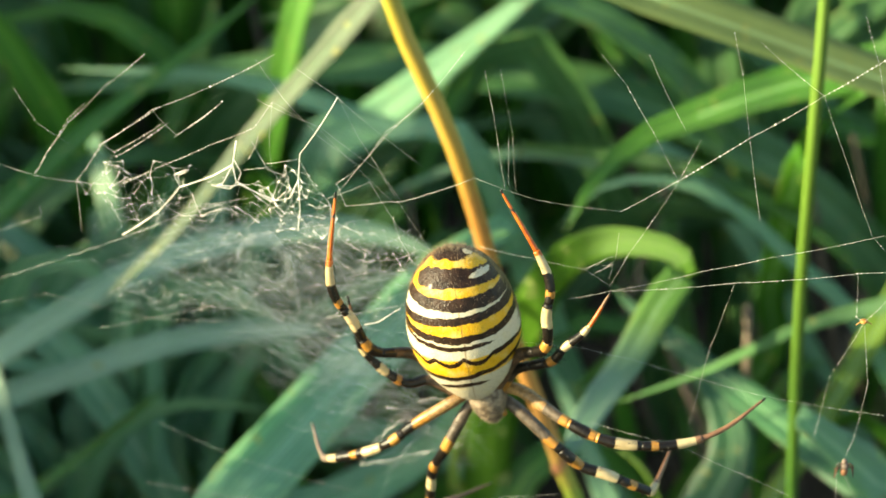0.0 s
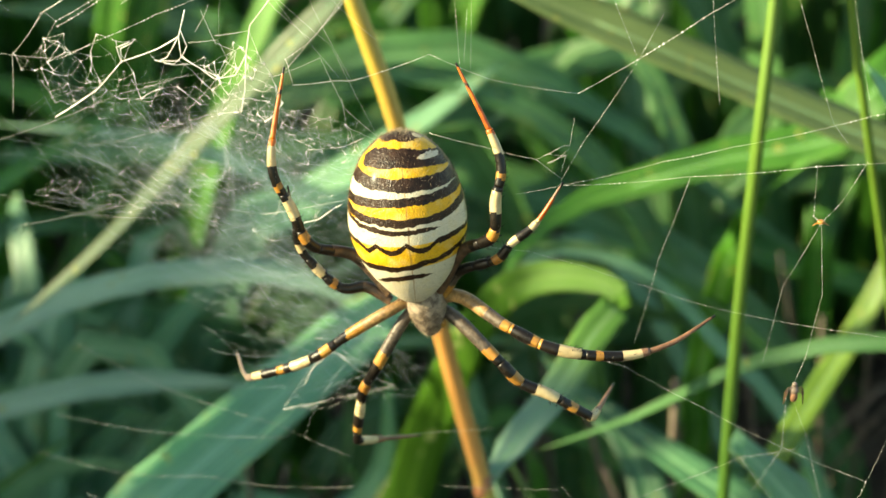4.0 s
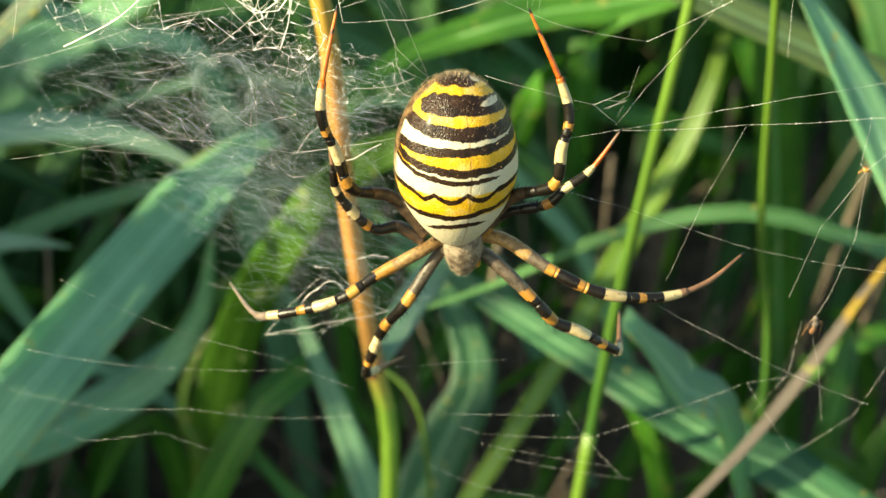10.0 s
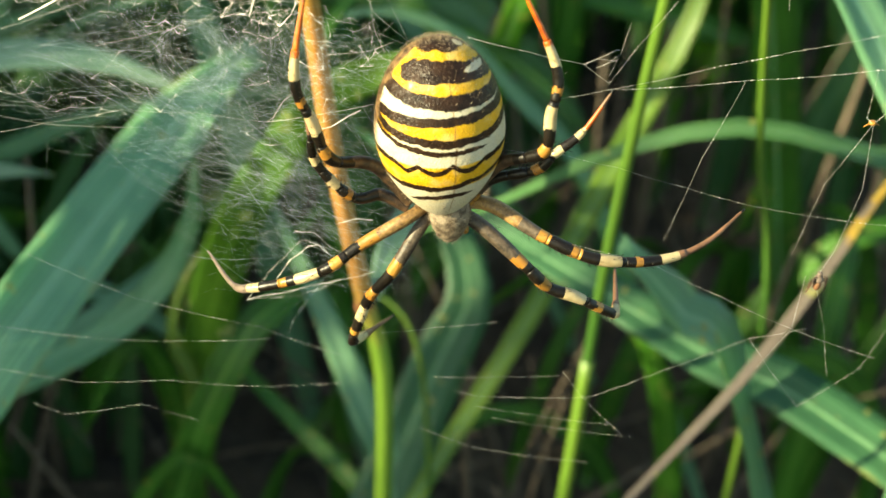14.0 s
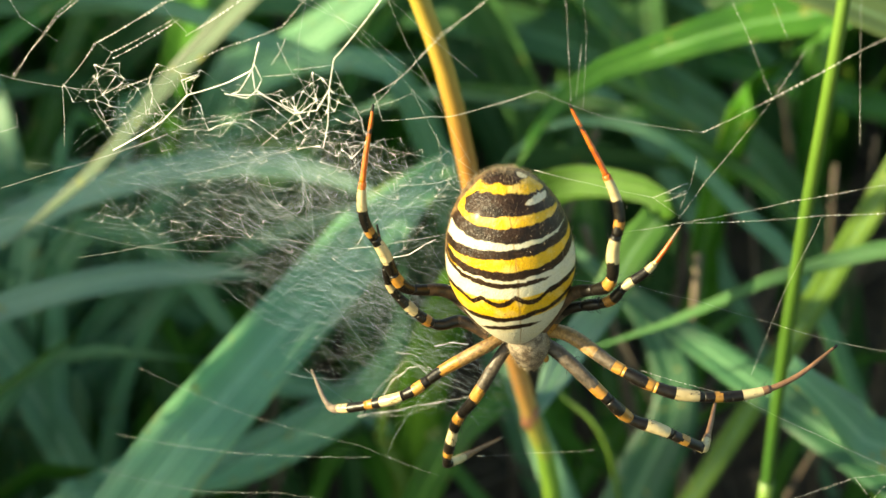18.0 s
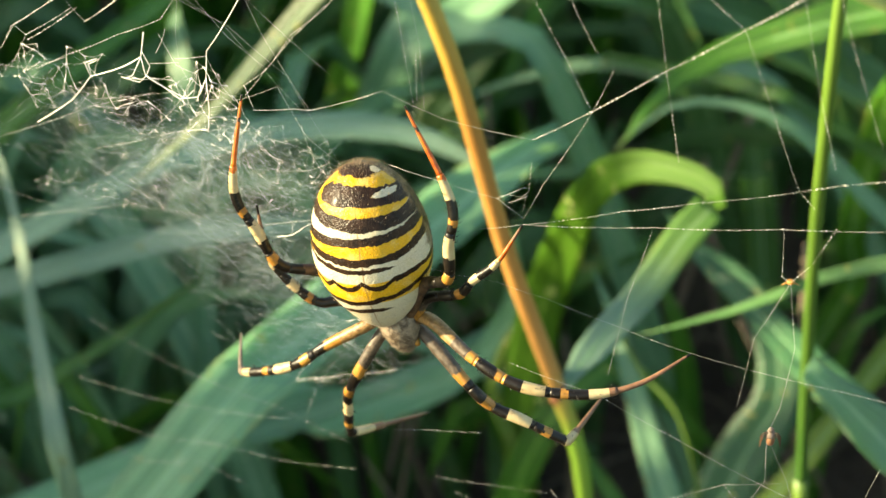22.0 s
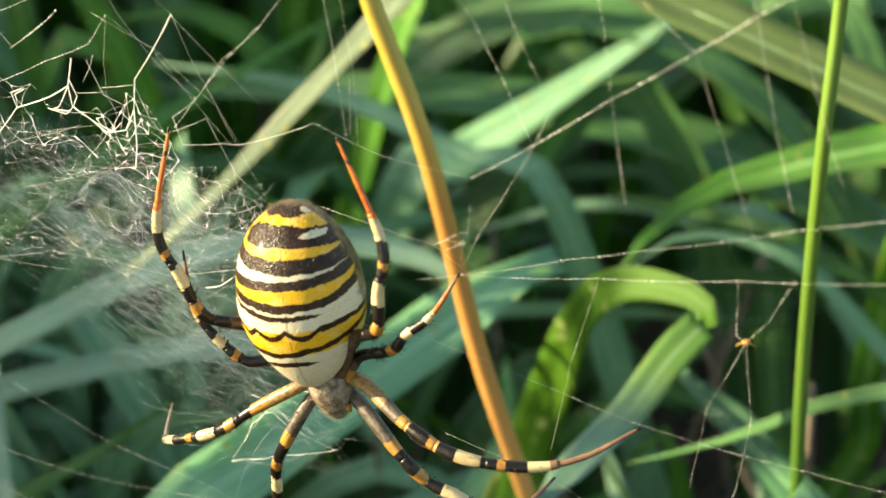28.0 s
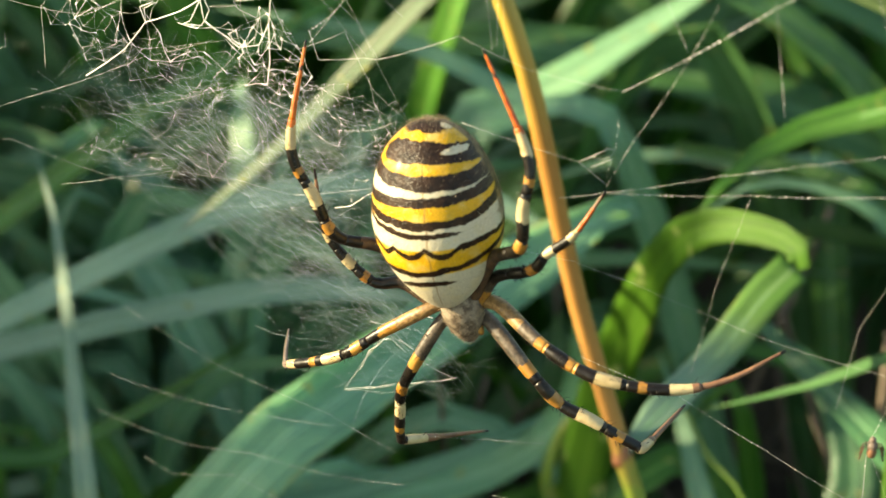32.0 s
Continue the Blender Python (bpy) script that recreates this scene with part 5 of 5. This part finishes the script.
thread("frame_thread", [(-0.55, -0.32, 17.87), (-0.19, -0.41, 18.05), (-0.01, -0.45, 17.66), (0.23, -0.5, 17.46)], 0.0040)
thread("frame_thread", [(-1.81, -0.03, 17.24), (-1.06, -0.21, 17.53), (-0.57, -0.32, 17.64), (-0.09, -0.43, 17.56), (0.23, -0.5, 17.43)], 0.0030)
thread("frame_thread", [(-2.67, 0.16, 16.44), (-2.15, 0.04, 16.6), (-1.64, -0.07, 16.75), (-1.12, -0.19, 16.77), (-0.67, -0.3, 16.74)], 0.0030)
thread("frame_thread", [(-0.67, -0.3, 16.74), (-0.27, -0.39, 16.85), (0.04, -0.46, 16.95)], 0.0050)
thread("silk_ribbon", [(-0.65, 0.45, 14.54), (-0.12, 0.33, 14.74), (0.34, 0.22, 14.91)], 0.0070)
thread("silk_ribbon", [(-0.65, 0.45, 14.54), (-0.46, 0.41, 14.88), (-0.24, 0.35, 15.18), (-0.02, 0.3, 15.1)], 0.0040)
thread("silk_ribbon", [(-0.23, 0.3, 15.21), (-0.09, 0.27, 15.15), (0.03, 0.24, 15.03), (0.32, 0.18, 14.94)], 0.0040)
thread("silk_ribbon", [(-0.65, 0.45, 14.54), (-0.22, 0.35, 14.62), (0.08, 0.28, 14.83)], 0.0022)
thread("silk_ribbon", [(-0.46, 0.26, 14.87), (-0.36, 0.23, 15.1), (-0.24, 0.21, 15.23), (-0.15, 0.18, 15.25), (-0.04, 0.16, 15.16)], 0.0100)
thread("silk_ribbon", [(-0.33, 0.23, 15.38), (-0.19, 0.19, 15.37), (-0.03, 0.16, 15.22), (0.17, 0.11, 15.14)], 0.0060)
thread("silk_ribbon", [(-0.03, 0.06, 15.54), (0.09, 0.03, 15.6), (0.22, -0.0, 15.6)], 0.0090)
thread("spiral_thread", [(0.71, -0.46, 14.35), (1.23, -0.58, 14.4), (1.66, -0.68, 14.45)], 0.0027, beads=True)
thread("spiral_thread", [(0.88, -0.5, 14.22), (1.04, -0.54, 14.18), (1.92, -0.74, 14.24)], 0.0027, beads=True)
thread("spiral_thread", [(1.05, -0.54, 14.07), (1.5, -0.65, 14.02), (2.14, -0.79, 13.96)], 0.0027, beads=True)
thread("spiral_thread", [(1.7, -0.69, 14.49), (1.89, -0.74, 14.23), (2.25, -0.82, 13.86)], 0.0027, beads=True)
thread("spiral_thread", [(1.89, -0.74, 14.23), (2.51, -0.88, 14.61), (3.06, -1.0, 14.96), (3.47, -1.1, 15.1)], 0.0027, beads=True)
thread("spiral_thread", [(1.15, -0.56, 14.96), (0.7, -0.46, 14.87), (0.28, -0.37, 14.78)], 0.0027, beads=True)
thread("spiral_thread", [(-2.38, 0.25, 13.8), (-2.13, 0.19, 13.7), (-1.53, 0.05, 13.87), (-1.1, -0.05, 13.73)], 0.0027, beads=True)
thread("spiral_thread", [(-2.78, 0.34, 14.18), (-2.0, 0.16, 14.06), (-1.33, 0.0, 14.15), (-0.69, -0.14, 14.13), (-0.01, -0.3, 14.23)], 0.0027, beads=True)
thread("spiral_thread", [(-2.6, 0.3, 14.59), (-1.83, 0.12, 14.53), (-1.13, -0.04, 14.57), (-0.55, -0.17, 14.64)], 0.0027, beads=True)
thread("spiral_thread", [(3.06, -1.0, 14.96), (3.58, -1.12, 14.28), (3.97, -1.21, 14.73), (4.16, -1.26, 15.45)], 0.0027, beads=True)
thread("spiral_thread", [(1.2, -0.58, 13.96), (1.75, -0.7, 13.88), (2.35, -0.84, 13.84)], 0.0027, beads=True)
thread("spiral_thread", [(0.64, -0.45, 13.8), (1.11, -0.56, 13.61), (2.04, -0.77, 13.52)], 0.0027, beads=True)
thread("spiral_thread", [(-2.34, 0.24, 15.31), (-1.55, 0.06, 14.95), (-0.64, -0.15, 14.75), (-0.03, -0.29, 14.52)], 0.0027, beads=True)
thread("spiral_thread", [(3.35, -1.07, 15.6), (3.36, -1.07, 15.09), (3.17, -1.03, 14.67)], 0.0027, beads=True)
thread("spiral_thread", [(-2.32, 0.08, 18.24), (-2.07, 0.03, 18.40), (-1.80, -0.04, 18.59)], 0.0062, beads=True)
thread("spiral_thread", [(-2.20, 0.06, 18.14), (-1.97, 0.00, 18.29), (-1.72, -0.05, 18.47)], 0.0055, beads=True)
thread("spiral_thread", [(-1.69, -0.06, 18.35), (-1.45, -0.12, 18.52), (-1.26, -0.16, 18.68)], 0.0058, beads=True)
thread("frame_thread", [(-2.22, 0.06, 17.88), (-1.90, -0.01, 18.05), (-1.42, -0.12, 18.29), (-1.04, -0.21, 18.47), (-0.87, -0.25, 18.70)], 0.0045, beads=True)
thread("frame_thread", [(-2.94, 0.23, 17.93), (-2.72, 0.18, 18.22), (-2.54, 0.13, 18.46), (-2.37, 0.10, 18.61)], 0.0042, beads=True)
thread("frame_thread", [(-2.58, 0.14, 17.90), (-2.44, 0.11, 18.06), (-2.32, 0.08, 18.24)], 0.0040, beads=True)
thread("frame_thread", [(-1.24, -0.17, 18.18), (-1.20, -0.17, 18.06), (-1.24, -0.17, 17.98), (-1.31, -0.15, 17.91), (-1.46, -0.11, 17.93)], 0.0088)
thread("frame_thread", [(-1.24, -0.17, 17.98), (-1.12, -0.19, 17.90), (-0.95, -0.23, 17.83), (-0.87, -0.25, 17.91)], 0.0080)
thread("frame_thread", [(-1.72, -0.05, 17.88), (-1.72, -0.05, 18.00), (-1.62, -0.08, 18.06)], 0.0082)
thread("frame_thread", [(-1.13, -0.19, 18.18), (-1.05, -0.21, 18.31), (-1.02, -0.21, 18.39)], 0.0060)
thread("frame_thread", [(-1.19, -0.18, 18.09), (-0.96, -0.23, 18.13), (-0.89, -0.25, 17.98), (-0.94, -0.23, 17.84)], 0.0050)
thread("frame_thread", [(-1.70, -0.06, 17.80), (-1.73, -0.05, 17.70), (-1.32, -0.15, 17.80), (-0.95, -0.23, 17.90)], 0.0030)
thread("frame_thread", [(-0.87, -0.25, 18.70), (-0.94, -0.23, 18.36), (-0.95, -0.23, 18.13)], 0.0028)
thread("frame_thread", [(-0.87, -0.25, 18.70), (-0.54, -0.33, 18.50), (-0.30, -0.38, 18.20), (-0.03, -0.44, 17.88)], 0.0024)
thread("frame_thread", [(-0.37, -0.37, 18.77), (-0.14, -0.42, 18.54), (0.23, -0.50, 18.21)], 0.0024)
thread("frame_thread", [(-0.45, -0.35, 17.94), (-0.26, -0.39, 18.18), (-0.02, -0.44, 18.47), (0.24, -0.50, 18.74)], 0.0036, beads=True)
thread("frame_thread", [(-1.63, -0.08, 17.60), (-1.51, -0.10, 17.59), (-1.37, -0.14, 17.79), (-1.32, -0.15, 17.71), (-1.27, -0.16, 17.64)], 0.0050)
thread("frame_thread", [(-0.36, -0.37, 16.70), (-0.24, -0.40, 16.74), (-0.12, -0.42, 16.84), (-0.05, -0.44, 16.89)], 0.0080)
thread("frame_thread", [(-0.30, -0.38, 17.31), (-0.03, -0.44, 17.36), (0.13, -0.48, 17.45)], 0.0060)
thread("frame_thread", [(-0.04, -0.44, 17.75), (-0.01, -0.45, 17.56), (0.08, -0.47, 17.36)], 0.0036)
thread("spiral_thread", [(1.40, -0.77, 17.39), (1.59, -0.82, 17.52), (1.62, -0.82, 17.52)], 0.0045)
thread("spiral_thread", [(1.48, -0.79, 17.37), (1.62, -0.82, 17.45)], 0.0045)
net("silk_net", (-1.55, 17.80), (1.05, 0.30), (0.0, 0.2), 0.14, 0.0017, SILK, 5, "open net of thick white silk")
net("silk_net", (-0.80, 17.78), (0.36, 0.34), (-0.05, 0.15), 0.085, 0.0020, SILK, 6, "matted net of thick white silk", 4)
net("silk_net", (-2.25, 17.75), (0.40, 0.26), (0.0, 0.15), 0.12, 0.0015, SILK, 7, "open net of white silk")
net("silk_net", (-1.3, 17.48), (1.25, 0.24), (0.05, 0.3), 0.10, 0.0006, SILK, 16, "fine net of white silk", 4)
net("silk_net", (-0.35, 17.38), (0.55, 0.26), (0.0, 0.3), 0.09, 0.0007, SILK, 17, "fine net of white silk", 4)
net("silk_net", (-0.9, 16.85), (1.1, 0.40), (0.1, 0.3), 0.16, 0.0005, SILK, 19, "loose fine net of white silk", 4)
net("silk_net", (-2.1, 16.62), (0.55, 0.12), (0.2, 0.35), 0.07, 0.0006, SILK, 18, "crumpled net of white silk", 4)
felt("silk_sheet", 210, (-1.15, 17.32), (1.30, 0.30), (0.05, 0.25), -12, 42, (0.00016, 0.00036), (0.2, 0.8), 51, "torn sheet of fine silk fibres, tinted blue for sky light", SILK_FINE)
felt("silk_sheet", 170, (-0.40, 17.10), (0.75, 0.42), (0.0, 0.25), -25, 45, (0.00016, 0.00036), (0.2, 0.7), 52, "torn sheet of fine silk fibres, tinted blue for sky light", SILK_FINE)
felt("silk_sheet", 190, (-1.25, 16.72), (1.25, 0.45), (0.1, 0.35), -18, 26, (0.00016, 0.00036), (0.3, 1.2), 53, "torn sheet of fine silk fibres, tinted blue for sky light", SILK_FINE)
felt("silk_sheet", 160, (-0.70, 16.05), (1.0, 0.45), (0.15, 0.45), -20, 22, (0.00016, 0.00036), (0.4, 1.4), 54, "torn sheet of fine silk fibres, tinted blue for sky light", SILK_FINE)
felt("silk_sheet", 75, (-0.30, 15.40), (0.75, 0.40), (0.2, 0.6), -25, 30, (0.00016, 0.00036), (0.4, 1.2), 55, "torn sheet of fine silk fibres, tinted blue for sky light", SILK_FINE)
flecks(300, (-1.0, 16.95), (1.5, 0.75), (0.05, 0.35), 61)
gauze((-1.35, 16.95), (1.45, 0.50), 0.3, 0.3, 1)
gauze((-0.6, 16.5), (1.1, 0.7), 0.5, 0.2, 2)
gauze((-0.55, 15.9), (0.9, 0.6), 0.6, -0.3, 3)

# ---- small prey in the web ----
def small_fly():
    fly = tagged(new("small_fly"), label="tiny brown dead fly caught in the web", category="fly")
    fly.location = (0.0337, -0.0122, 0.1568)
    for name, c, size in (("thorax", (0, 0, 0.02), (0.035, 0.035, 0.035)), ("abdomen", (0, 0, -0.035), (0.032, 0.03, 0.05)), ("head", (0, 0, 0.065), (0.022, 0.022, 0.02))):
        bm = bmesh.new()
        ellipsoid(bm, [v * CM for v in c], [v * CM for v in size], None, 14, 10)
        finish(name, bm, GREY if name != "abdomen" else TAWNY).parent = fly
    for side in (-1, 1):
        for k in range(3):
            bm = bmesh.new()
            z = 0.03 - 0.02 * k
            pts = curve_points([(0, 0, z), (0.05 * side, -0.02, z + 0.02), (0.075 * side, 0.0, z - 0.05 - 0.02 * k)], 6)
            add_tube(bm, [p * CM for p in pts], [0.005 * CM] * 7, 5)
            finish("leg", bm, BROWN).parent = fly


small_fly()
husk = tagged(new("insect_husk"), label="orange scrap of an eaten insect stuck in the web", category="insect")
husk.location = (0.0343, -0.0122, 0.1709)
bm = bmesh.new()
ellipsoid(bm, (0, 0, 0), (0.0003, 0.00025, 0.0002), None, 12, 8)
finish("body", bm, ORANGE).parent = husk
for side in (-1, 1):
    bm = bmesh.new()
    add_tube(bm, [Vector(p) * CM for p in ((0, 0, 0), (0.04 * side, 0, -0.015), (0.06 * side, 0, -0.03))], [0.007 * CM, 0.005 * CM, 0.003 * CM], 5)
    finish("leg", bm, ORANGE).parent = husk
